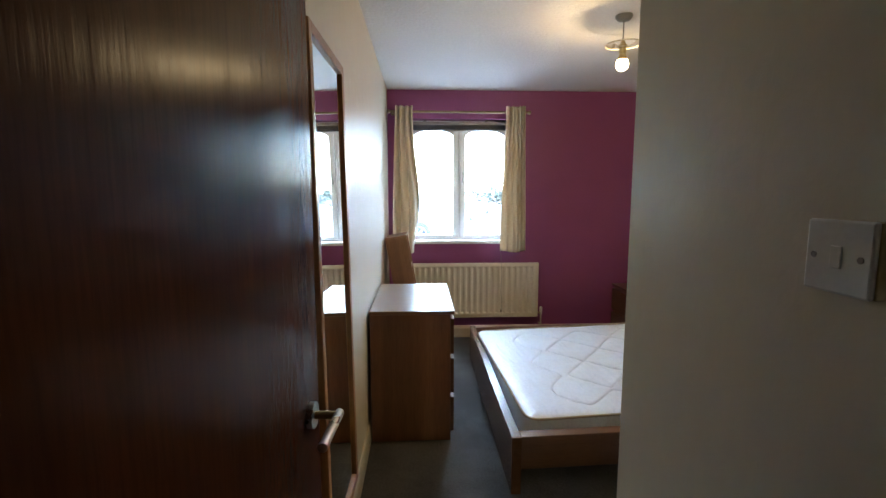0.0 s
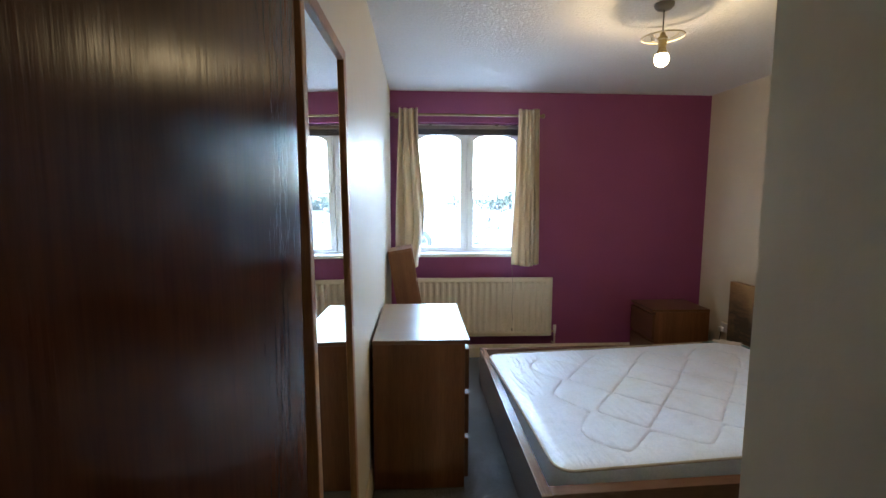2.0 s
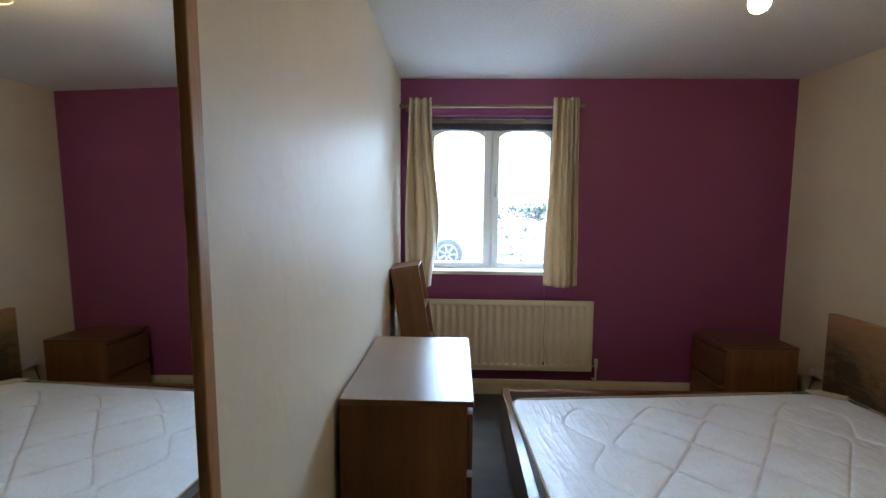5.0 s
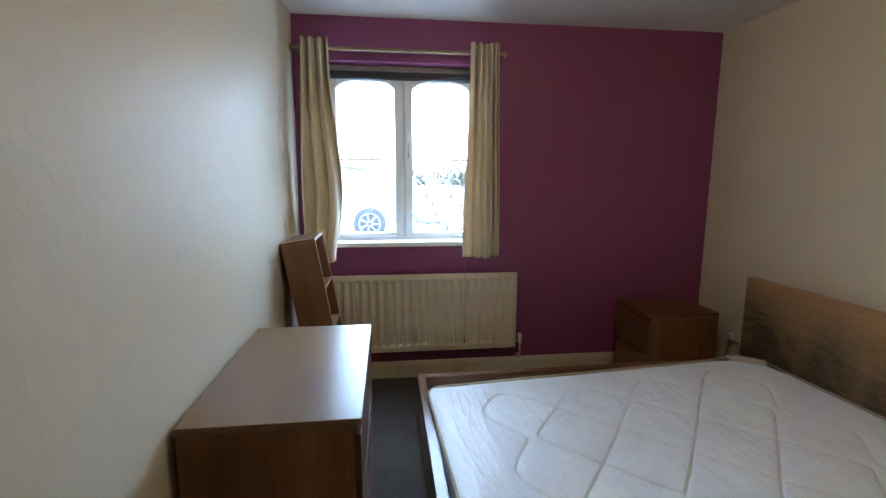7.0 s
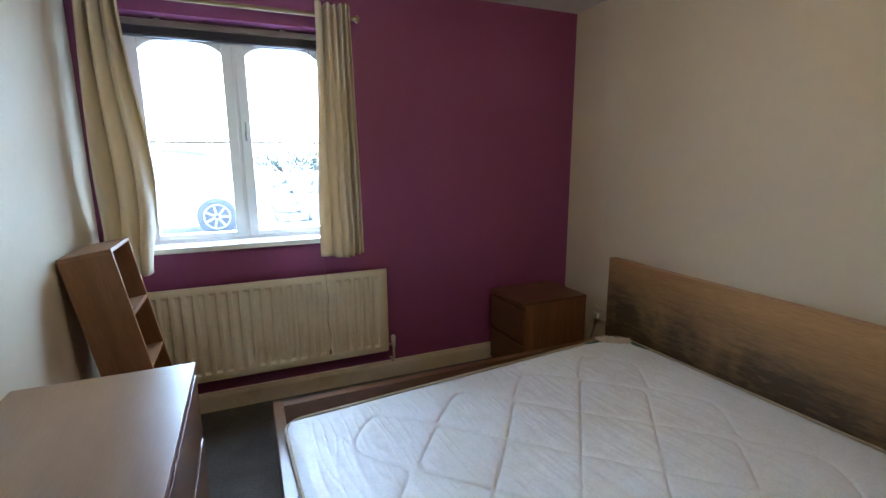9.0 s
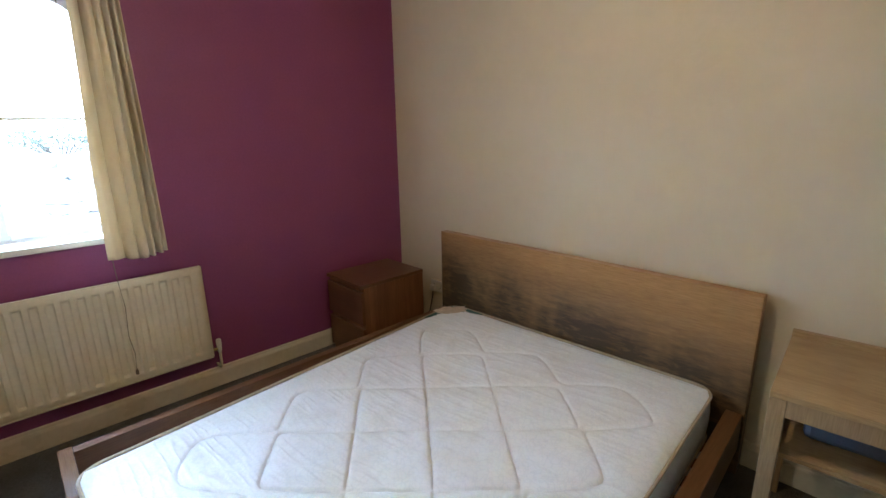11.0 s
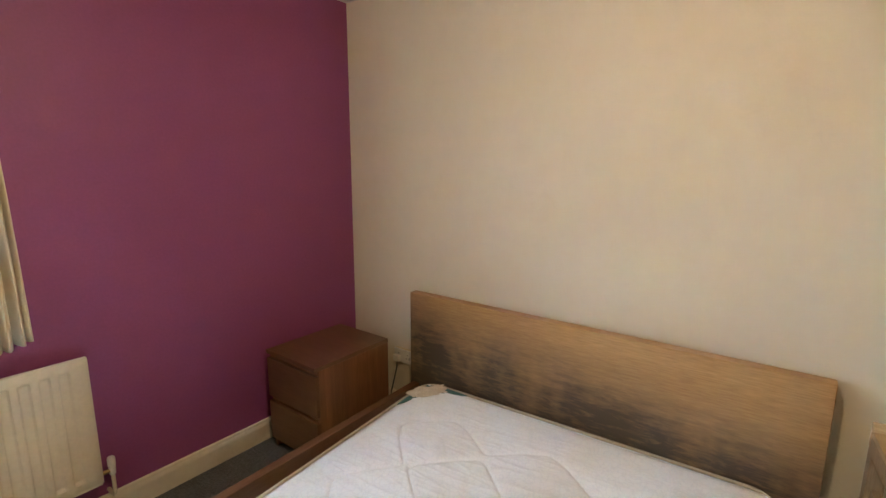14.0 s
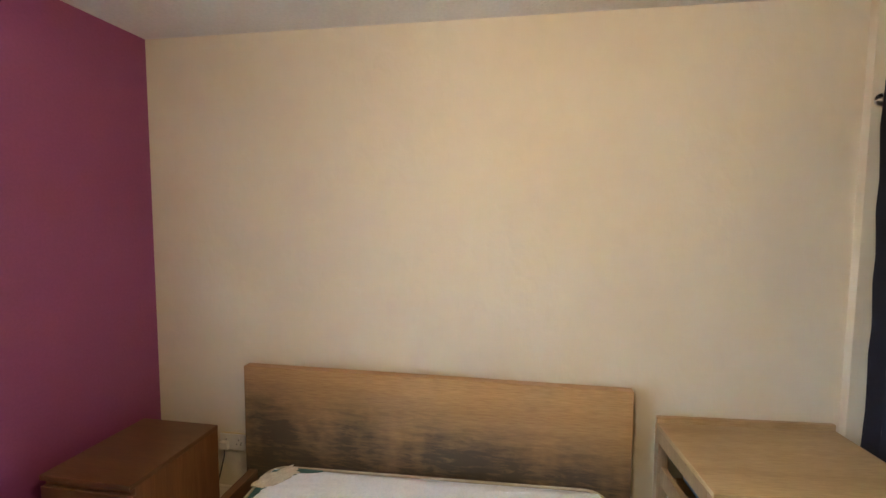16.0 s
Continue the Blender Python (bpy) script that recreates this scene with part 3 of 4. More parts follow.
def curtain(name, left, right, z_top, z_bot, folds, depth, mat, label, pole_at=None, y_mid=0.0, ahead=-0.056, seed=0, group="", ring=STEEL, bunch=1.0, drift=0.0):
    """An eyelet curtain: left(u), right(u) are its sides from top (0) to hem (1)."""
    t = thing(name, pose(0, 0, 0), label, "curtain", group)
    rnd = random.Random(seed)
    ph = [rnd.uniform(0, 6.28) for _ in range(8)]
    cols, rows = folds * 20, 60
    bm = bmesh.new()
    grid = []
    for j in range(rows + 1):
        u = j / rows
        a, b = left(u), right(u)
        line = []
        for i in range(cols + 1):
            s = i / cols
            slack = (1.0 - 0.25 * u) * (1.0 + 0.45 * math.sin(ph[6] + 9.0 * s + 0.8 * u))
            s += 0.035 * math.sin(2 * math.pi * s) * math.sin(ph[7] + 2.0 * u)
            s = min(max(s, 0.0), 1.0)
            w = 1 - 2 * abs(math.cos(math.pi * folds * s ** bunch + drift * u * u + 0.3 * math.sin(2.2 * u + ph[0] + 3 * s) * u)) ** 0.85
            x = a + (b - a) * (s + 0.012 * math.sin(2 * math.pi * folds * s + ph[1]) * (0.3 + u) + 0.006 * math.sin(5 * u + ph[2] + 5 * s) * u)
            y = y_mid + ahead + depth * slack * w + 0.012 * math.sin(5 * u + ph[3] + 3 * s) * u + 0.002 * math.sin(11 * u + 9 * s + ph[4]) * u
            z = z_top + (z_bot - z_top) * u + (0.010 * math.sin(6 * s + ph[5]) * u ** 6)
            line.append(bm.verts.new((x, y, z)))
        grid.append(line)
    for j in range(rows):
        for i in range(cols):
            bm.faces.new((grid[j][i], grid[j][i + 1], grid[j + 1][i + 1], grid[j + 1][i]))
    cloth = part("cloth", bm, mat, t, smooth=True)
    cloth.modifiers.new("thickness", "SOLIDIFY").thickness = 0.0025
    a, b = left(0), right(0)
    for k in range(folds):
        s = ((k + 0.5) / folds) ** (1 / bunch)
        x = a + (b - a) * s
        bm = bmesh.new()
        n = 20
        tube(bm, [(x, y_mid + 0.021 * math.cos(2 * math.pi * i / n), pole_at + 0.021 * math.sin(2 * math.pi * i / n)) for i in range(n)], 0.004, 8, True)
        part("eyelet", bm, ring, t, "metal eyelet ring", True)
    return t


def smooth01(u):
    return u * u * (3 - 2 * u)


curtain("curtain", lambda u: 0.090 - 0.050 * u, lambda u: 0.246 + 0.045 * math.sin(math.pi * min(1, (u / 1.02) ** 1.4)) ** 2 + 0.025 * u - 0.022 * smooth01(max(0, (u - 0.75) / 0.25)),
        2.270, 0.90, 3, 0.050, CURTAIN, "cream eyelet curtain twisted and hanging loosely at the window", POLE_Z, POLE_Y, seed=3, group="curtains at the window", drift=-2.2)
curtain("curtain", lambda u: 1.122 - 0.040 * smooth01(u), lambda u: 1.302 + 0.032 * u,
        2.272, 0.905, 5, 0.044, CURTAIN, "cream eyelet curtain drawn open in deep folds", POLE_Z, POLE_Y, seed=8, group="curtains at the window", bunch=1.7)

# dark curtain across the alcove beside the nib
dark_pole = thing("curtain_pole", pose(0, 0, 0), "dark metal curtain pole across the alcove", "curtain pole")
bm = bmesh.new()
bar(bm, (NIB + 0.05, 1.015, 2.035), (EAST - 0.0455, 1.015, 2.035), 0.0115, 16)
part("rod", bm, STEEL, dark_pole, smooth=True)
bm = bmesh.new()
bar(bm, (EAST - 0.052, 1.015, 2.035), (EAST - 0.0452, 1.015, 2.035), 0.024, 20)
part("end_cup", bm, STEEL, dark_pole, smooth=True)
bm = bmesh.new()
bar(bm, (NIB + 0.06, SOUTH, 2.035), (NIB + 0.06, 1.015, 2.035), 0.008, 12)
part("bracket", bm, STEEL, dark_pole, smooth=True)
curtain("curtain", lambda u: 2.08 - 0.02 * u, lambda u: 2.900 - 0.03 * u, 2.095, 0.06, 9, 0.030, NAVY, "dark navy eyelet curtain closing an alcove", 2.035, 1.015, ahead=0.0, seed=5)

# ---- radiator ----
RX0, RX1, RZ0, RZ1, RY = 0.130, 1.492, 0.232, 0.775, NORTH - 0.095
rad = thing("radiator", pose(0, 0, 0), "cream enamelled single-panel radiator below the window", "radiator")
bm = bmesh.new()
pitch = 0.0575
nf = int((RX1 - RX0 - 0.04) / pitch)
x_start = RX0 + (RX1 - RX0 - nf * pitch) / 2
xs = [(RX0, 0.0), (x_start - 0.002, 0.0)]
for k in range(nf):
    for q, d in ((0.0, 0.0), (0.14, 0.0), (0.18, 0.001), (0.26, 0.0115), (0.31, 0.0135), (0.69, 0.0135), (0.74, 0.0115), (0.82, 0.001), (0.86, 0.0)):
        xs.append((x_start + (k + q) * pitch, d))
xs += [(x_start + nf * pitch, 0.0), (RX1, 0.0)]
zs = [(RZ0, 0.0, 0.005), (RZ0 + 0.006, 0.0, 0.0), (RZ0 + 0.036, 0.0, 0.0), (RZ0 + 0.042, 0.5, 0.0), (RZ0 + 0.048, 1.0, 0.0), (RZ1 - 0.048, 1.0, 0.0), (RZ1 - 0.042, 0.5, 0.0), (RZ1 - 0.036, 0.0, 0.0), (RZ1 - 0.006, 0.0, 0.0), (RZ1, 0.0, 0.005)]
rows = [[bm.verts.new((x, RY + d * f + e, z)) for x, d in xs] for z, f, e in zs]
for a, b in zip(rows, rows[1:]):
    for i in range(len(xs) - 1):
        bm.faces.new((a[i], a[i + 1], b[i + 1], b[i]))
panel = part("panel", bm, RADIATOR, rad, smooth=True)
panel.modifiers.new("thickness", "SOLIDIFY").thickness = -0.012
boxes("top_edge", RADIATOR, rad, [((RX0, RY + 0.001, RZ1 - 0.004), (RX1, RY + 0.022, RZ1 + 0.003))], 0.002)
boxes("bottom_edge", RADIATOR, rad, [((RX0 + 0.004, RY + 0.001, RZ0 - 0.006), (RX1 - 0.004, RY + 0.020, RZ0 + 0.003))], 0.002)
for x in (RX0 + 0.15, RX1 - 0.15):
    boxes("wall_bracket", RADIATOR, rad, [((x - 0.015, RY + 0.018, RZ0 + 0.05), (x + 0.015, NORTH, RZ1 - 0.06))], 0.002)
valve = new("valve")
valve.parent = rad
tagged(valve, "white radiator valve with a brass union")
bm = bmesh.new()
bar(bm, (RX1 - 0.002, RY + 0.014, RZ0 + 0.035), (RX1 + 0.028, RY + 0.014, RZ0 + 0.035), 0.0085, 14)
part("union", bm, BRASS, valve, smooth=True)
bm = bmesh.new()
lathe(bm, [(0.009, -0.022), (0.012, -0.015), (0.013, 0.012), (0.010, 0.016), (0.0145, 0.020), (0.0145, 0.052), (0.011, 0.058)], pose(RX1 + 0.036, RY + 0.014, RZ0 + 0.035), 18)
part("valve_cap", bm, WHITE_PLASTIC, valve, smooth=True)
bm = bmesh.new()
tube(bm, [(RX1 + 0.036, RY + 0.014, RZ0 + 0.014), (RX1 + 0.036, RY + 0.014, 0.175), (RX1 + 0.036, RY + 0.018, 0.155), (RX1 + 0.036, RY + 0.032, 0.142), (RX1 + 0.036, RY + 0.050, 0.140), (RX1 + 0.036, NORTH, 0.140)], 0.0075, 12)
part("pipe", bm, SKIRTING, valve, smooth=True)

# ---- pendant lamp ----
LX, LY = 1.462, 2.385
lamp = thing("pendant_lamp", pose(LX, LY, TOP), "bare lit bulb in a cream wire shade carrier", "pendant lamp")
bm = bmesh.new()
lathe(bm, [(0.012, -0.030), (0.034, -0.026), (0.046, -0.012), (0.047, 0.0)], None, 28)
part("ceiling_rose", bm, GREY_PLASTIC, lamp, "grey plastic ceiling rose", True)
bm = bmesh.new()
bar(bm, (0, 0, -0.028), (0, 0, -0.135), 0.0035, 10)
part("cord", bm, GREY_PLASTIC, lamp, smooth=True)
# cream-yellow holder, its colour darkened for the shade above the bulb
bm = bmesh.new()
lathe(bm, [(0.017, -0.205), (0.019, -0.200), (0.019, -0.168), (0.0225, -0.166), (0.0225, -0.158), (0.015, -0.155), (0.012, -0.140), (0.006, -0.130)], None, 22)
part("lamp_holder", bm, YELLOWED_OR_SHADED, lamp, smooth=True)
bm = bmesh.new()
n = 48
tilt = pose(0, 0, -0.158, 1, -1.5, 0)
hub = 0.024
tube(bm, [tilt @ Vector((0.101 * math.cos(2 * math.pi * k / n) + 0.028, 0.101 * math.sin(2 * math.pi * k / n) + 0.050, 0.016)) for k in range(n)], 0.0036, 8, True)
tube(bm, [tilt @ Vector((hub * math.cos(2 * math.pi * k / 20), hub * math.sin(2 * math.pi * k / 20), -0.012)) for k in range(20)], 0.0034, 8, True)
for sx in (-1, 1):
    tube(bm, [tilt @ Vector(p) for p in ((sx * hub, 0, -0.012), (sx * 0.040, -0.014, -0.006), (sx * 0.060, -0.018, 0.006), (sx * 0.072, -0.021, 0.016))], 0.0022, 6)
tube(bm, [tilt @ Vector(p) for p in ((-0.060, -0.018, 0.006), (-0.074, -0.022, -0.004), (-0.082, -0.024, -0.006))], 0.0022, 6)
box(bm, (-0.070, -0.030, -0.188), (-0.054, -0.018, -0.164), 0.003)
part("shade_carrier", bm, SKIRTING, lamp, "cream wire shade ring on two arms", True)
bm = bmesh.new()
lathe(bm, [(0.001, -0.300), (0.012, -0.298), (0.025, -0.290), (0.0322, -0.277), (0.0342, -0.264), (0.0325, -0.252), (0.028, -0.241)], None, 28)
part("bulb", bm, BULB, lamp, "glowing warm white bulb", True)
filament = bpy.data.lights.new("filament", "POINT")
filament.energy, filament.color, filament.shadow_soft_size = BULB_WATTS, (1.0, 0.71, 0.35), 0.008
filament_lamp = new("filament", filament)
filament_lamp.parent = lamp
filament_lamp.location = (0, 0, -0.266)
bm = bmesh.new()
lathe(bm, [(0.0275, -0.2405), (0.024, -0.228), (0.018, -0.214), (0.0165, -0.206)], None, 28)
part("bulb_neck", bm, YELLOWED_OR_SHADED, lamp, smooth=True)

# ---- mirror ----
MY0, MY1, MZ0, MZ1, MD = 0.945, 1.424, 0.36, 1.905, 0.034
mirror = thing("wall_mirror", pose(0.004, MY0, MZ0, 0, 0, 0) @ pose(0.018, 0, 0, 0, -0.7, -1.0) @ pose(0, -MY0, -MZ0), "tall wall mirror in a thin brown wooden frame", "mirror")
fw = 0.032
for name, lo, hi in (("stile", (0, MY0, MZ0), (MD, MY0 + fw, MZ1)), ("stile", (0, MY1 - fw, MZ0), (MD, MY1, MZ1)),
                     ("rail", (0, MY0 + fw, MZ0), (MD, MY1 - fw, MZ0 + fw)), ("rail", (0, MY0 + fw, MZ1 - fw), (MD, MY1 - fw, MZ1))):
    boxes(name, MIRROR_WOOD, mirror, [((lo[0] + 0.0005, lo[1], lo[2]), hi)], 0.003)
boxes("mirror_glass", MIRROR, mirror, [((0.016, MY0 + fw, MZ0 + fw), (0.024, MY1 - fw, MZ1 - fw))], 0.0, "silvered glass")


# ---- chest and bedside cabinet ----
def drawer_chest(name, m, w, d, h, count, label, category, top=CHEST_TOP_SHEEN):
    """A chest with its fronts facing +x: width w along y, depth d, full-width fronts with finger gaps."""
    t = thing(name, m, label, category)
    boxes("top", top, t, [((0, 0, h - 0.021), (d, w, h))], 0.0018, "polished top panel")
    for y in (0.0, w - 0.020):
        boxes("side_panel", CHEST_WOOD, t, [((0.002, y, 0), (d - 0.024, y + 0.020, h - 0.0215))], 0.001)
    boxes("back_panel", CHEST_WOOD, t, [((0.006, 0.0205, 0.03), (0.012, w - 0.0205, h - 0.022))])
    boxes("plinth", CHEST_WOOD, t, [((d - 0.075, 0.0205, 0), (d - 0.055, w - 0.0205, 0.058))])
    step = (h - 0.021 - 0.055) / count
    for k in range(count):
        z0 = 0.055 + k * step
        dr = boxes("drawer_front", CHEST_FRONT, t, [((d - 0.0235, 0.0, z0 + 0.003), (d - 0.003, w, z0 + step - 0.026))], 0.0018)
        boxes("drawer_box", SLAT_WOOD, dr, [((0.03, 0.026, z0 + 0.012), (d - 0.026, w - 0.026, z0 + step - 0.040))])
        boxes("drawer_lip", CHEST_WOOD, dr, [((d - 0.032, 0.021, z0 + step - 0.045), (d - 0.0242, w - 0.021, z0 + step - 0.012))])
    return t


drawer_chest("chest_of_drawers", pose(0.018, 2.312, 0), 0.818, 0.490, 0.79, 3, "dark brown three-drawer chest with a glossy top against the wall", "chest of drawers")
drawer_chest("bedside_cabinet", pose(2.752, 4.205, 0, 0, 0, 180), 0.402, 0.505, 0.563, 2, "dark brown two-drawer bedside cabinet in the corner", "bedside cabinet", BEDSIDE_TOP)

# ---- leaning shelf unit ----
shelf = thing("shelf_unit", pose(0.1905, 3.660, 0.0, 0, -9.5, 0), "narrow brown open shelf unit leaning on the wall", "shelf unit")
SW, SD, SH = 0.32, 0.185, 1.097
for y in (0.0, SW - 0.016):
    boxes("side_panel", SHELF_WOOD, shelf, [((0, y, 0), (SD, y + 0.016, SH - 0.0165))], 0.001)
boxes("top", SHELF_WOOD, shelf, [((0, 0, SH - 0.016), (SD, SW, SH))], 0.001)
boxes("back_panel", SHELF_WOOD, shelf, [((0.0005, 0.0165, 0.02), (0.005, SW - 0.0165, SH - 0.017))])
for z in (0.02, 0.29, 0.555, 0.80):
    boxes("shelf_board", SHELF_WOOD, shelf, [((0.0055, 0.0165, z), (SD - 0.002, SW - 0.0165, z + 0.016))], 0.001)
note = boxes("note_card", CARD, None, [((-0.045, -0.03, 0), (0.045, 0.03, 0.006))], 0.001)
note.matrix_basis = shelf.matrix_basis @ pose(0.115, 0.10, 0.8165, 0, 0, 25)
tagged(note, "small white printed card lying on a shelf", "card")
boxes("print", GREY_PLASTIC, note, [((-0.025, -0.018, 0.0062), (0.01, -0.010, 0.0066)), ((-0.025, 0.0, 0.0062), (0.02, 0.008, 0.0066))])

# ---- bed ----
BX0, BX1, BY0, BY1, BH = 0.748, 2.862, 1.792, 3.690, 0.294
bed = thing("bed_frame", pose(0, 0, 0), "brown veneered double bed frame with a stained headboard", "bed")
boxes("footboard", BED_WOOD_Y, bed, [((BX0, BY0, 0.0), (BX0 + 0.048, BY1, BH))], 0.0025)


def side_rail(y_foot, y_head, w):
    """A side rail from footboard to headboard, w wide, set a little askew."""
    bm = bmesh.new()
    box(bm, (0, 0, 0.125), (1, w, BH - 0.001), 0)
    for v in bm.verts:
        v.co.y += y_foot + (y_head - y_foot) * v.co.x
        v.co.x = BX0 + 0.0485 + (BX1 - BX0 - 0.0505) * v.co.x
    bmesh.ops.bevel(bm, geom=list(bm.edges), offset=0.0025, segments=2, profile=0.5, affect="EDGES")
    return part("side_rail", bm, BED_WOOD_X, bed)


side_rail(BY0 + 0.008, 1.900, 0.062)
side_rail(BY1 - 0.054, 3.668, 0.044)
hb = boxes("headboard", HEADBOARD, bed, [((BX1, 1.892, 0.0), (BX1 + 0.052, 3.732, 0.820))], 0.003, "oak veneer headboard blackened by old stains")
bm = bmesh.new()
box(bm, (BX0 + 0.0485, 2.70, 0.10), (BX1 - 0.002, 2.76, 0.125))
part("centre_beam", bm, STEEL, bed)
# slats in dark veneer: the shade beside the mattress is put in their colour
for k in range(15):
    x = BX0 + 0.12 + k * 0.133
    boxes("slat", BED_WOOD_Y, bed, [((x, 1.905, 0.128), (x + 0.062, BY1 - 0.056, 0.138))], 0.001)
for y in (1.965, BY1 - 0.0925):
    boxes("slat_ledge", STEEL, bed, [((BX0 + 0.05, y, 0.108), (BX1 - 0.004, y + 0.04, 0.1275))])


def mattress(m, length, width, thick):
    """A quilted mattress with a stitched zigzag pattern and bound edges."""
    t = thing("mattress", m, "old white quilted double mattress with a torn corner label", "mattress")
    nu, nv, rc = 400, 306, 0.085

    def outline(u, v):
        """Square grid to a rounded rectangle."""
        x, y = (u - 0.5) * length, (v - 0.5) * width
        hx, hy = length / 2, width / 2
        dx, dy = abs(x) - (hx - rc), abs(y) - (hy - rc)
        if dx > 0 and dy > 0:
            k = max(dx, dy)
            l = math.hypot(dx, dy)
            x, y = math.copysign(hx - rc + dx * k / l, x), math.copysign(hy - rc + dy * k / l, y)
        return x, y

    nx, ny, px, py = 4, 3, 0.402, 0.444

    def stitch(x, y):
        """Distance to the nearest stitched line: a diamond lattice that turns back in round loops at the borders."""
        u, v = (x + 0.808) / px, (y + 0.684) / py
        if not (0 < u < nx and 0 < v < ny):
            return 0.2
        u, v = u + 0.02 * math.sin(2.1 * v + 1), v + 0.02 * math.sin(1.7 * u)
        ex, ey = min(u, nx - u) / 0.36, min(v, ny - v) / 0.36
        ax, ay = 1 + 0.50 * math.exp(-ex * ex), 1 + 0.22 * math.exp(-ey * ey)
        g = ax * math.cos(2 * math.pi * u) + ay * math.cos(2 * math.pi * v)
        gx = ax * math.sin(2 * math.pi * u) * 2 * math.pi / px
        gy = ay * math.sin(2 * math.pi * v) * 2 * math.pi / py
        return abs(g) / (math.hypot(gx, gy) + 2.0)

    top = bmesh.new()
    grid = []
    for j in range(nv + 1):
        line = []
        for i in range(nu + 1):
            x, y = outline(i / nu, j / nv)
            rim = min(length / 2 - abs(x), width / 2 - abs(y))
            soft = 1 - math.exp(-max(rim, 0) / 0.03)
            d = stitch(x, y)
            groove = math.exp(-(d / 0.0036) ** 2)
            puff = 1 - math.exp(-d / 0.015)
            crease = 0.003 * noise.noise(Vector((x * 9 + y * 5, y * 21 - x * 7, 3.1))) + 0.0042 * (0.5 - abs(noise.noise(Vector((x * 17 + y * 1.5, y * 2.6, 5.7))))) + 0.0012 * noise.noise(Vector((x * 45, y * 9, 1.7))) + 0.005 * noise.noise(Vector((x * 3.1, y * 3.7, 8.2)))
            slack = 0.35 + 0.9 * max(0.0, y / width + 0.25) + 0.5 * max(0.0, -x / length)
            fold = abs(noise.noise(Vector((x * 33 + y * 3.0 + 0.5 * math.sin(7 * y), y * 3.4, 11.3))))
            crease += slack * 0.0032 * math.exp(-(fold / 0.10) ** 2) * (0.4 + 0.6 * min(1.0, 3.0 * abs(noise.noise(Vector((x * 5, y * 5, 2.2))))))
            z = thick + 0.016 * soft - 0.014 + (0.0085 * puff - 0.008 * groove) * soft + crease * soft
            z -= 0.012 * math.exp(-((x - 0.1) ** 2 + (y + 0.1) ** 2) / 0.5)
            line.append(top.verts.new((x, y, z)))
        grid.append(line)
    for j in range(nv):
        for i in range(nu):
            top.faces.new((grid[j][i], grid[j][i + 1], grid[j + 1][i + 1], grid[j + 1][i]))
    part("quilted_top", top, TICKING, t, "quilted damask top panel", True)
    ring = []
    hx, hy = length / 2, width / 2
    for cx, cy, a0 in ((hx - rc, hy - rc, 0), (-hx + rc, hy - rc, 90), (-hx + rc, -hy + rc, 180), (hx - rc, -hy + rc, 270)):
        for k in range(9):
            a = radians(a0 + k * 11.25)
            ring.append((cx + rc * math.cos(a), cy + rc * math.sin(a)))
    dense = []
    for (xa, ya), (xb, yb) in zip(ring, ring[1:] + ring[:1]):
        n = max(1, int(math.hypot(xb - xa, yb - ya) / 0.05))
        dense += [(xa + (xb - xa) * q / n, ya + (yb - ya) * q / n) for q in range(n)]
    side = bmesh.new()
    levels = [0.0, 0.012, thick * 0.35, thick * 0.65, thick - 0.012]
    bulge = [-0.006, 0.002, 0.007, 0.007, 0.001]
    loops = []
    for z, o in zip(levels, bulge):
        loops.append([side.verts.new((x * (1 + o / hx) + 0.003 * noise.noise(Vector((x * 4, y * 4, z * 9))), y * (1 + o / hy) + 0.003 * noise.noise(Vector((y * 4, x * 4, z * 9 + 5))), z)) for x, y in dense])
    n = len(dense)
    for a, b in zip(loops, loops[1:]):
        for k in range(n):
            side.faces.new((a[k], a[(k + 1) % n], b[(k + 1) % n], b[k]))
    side.faces.new(loops[0][::-1])
    part("side_border", side, TICKING, t, smooth=True)
    for z, nm in ((thick - 0.005, "top_piping"), (0.004, "bottom_piping")):
        bm = bmesh.new()
        tube(bm, [(x * (1 + 0.002 / hx), y * (1 + 0.002 / hy), z) for x, y in dense], 0.0065, 8, True)
        part(nm, bm, PIPING, t, "beige taped edge", True)
    # torn corner label: teal print with the felt showing through
    bm = bmesh.new()
    cx, cy = hx - 0.055, hy - 0.050
    rim = [(cx + 0.035, cy - 0.21), (cx + 0.040, cy - 0.05), (cx + 0.012, cy + 0.022), (cx - 0.06, cy + 0.036), (cx - 0.22, cy + 0.034), (cx - 0.13, cy - 0.01), (cx - 0.06, cy - 0.05), (cx - 0.02, cy - 0.10)]
    lo = [bm.verts.new((x, y, thick + 0.0005)) for x, y in rim]
    hi = [bm.verts.new((x, y, thick + 0.0065)) for x, y in rim]
    bm.faces.new(hi)
    bm.faces.new(lo[::-1])
    for k in range(len(rim)):
        bm.faces.new((lo[k], lo[(k + 1) % len(rim)], hi[(k + 1) % len(rim)], hi[k]))
    label = part("corner_label", bm, TEAL, t, "teal printed corner label")
    rnd = random.Random(4)
    bm = bmesh.new()
    n = 26
    centre = bm.verts.new((cx - 0.035, cy - 0.020, thick + 0.0145))
    pts = []
    for k in range(n):
        a = 2 * math.pi * k / n
        r = rnd.uniform(0.75, 1.15)
        u, v = 0.112 * r * math.cos(a), 0.052 * r * math.sin(a)
        ca, sa = math.cos(radians(-40)), math.sin(radians(-40))
        pts.append(bm.verts.new((cx - 0.038 + u * ca - v * sa, cy - 0.025 + u * sa + v * ca, thick + 0.0085 + rnd.uniform(0, 0.006))))
    for k in range(n):
        bm.faces.new((centre, pts[k], pts[(k + 1) % n]))
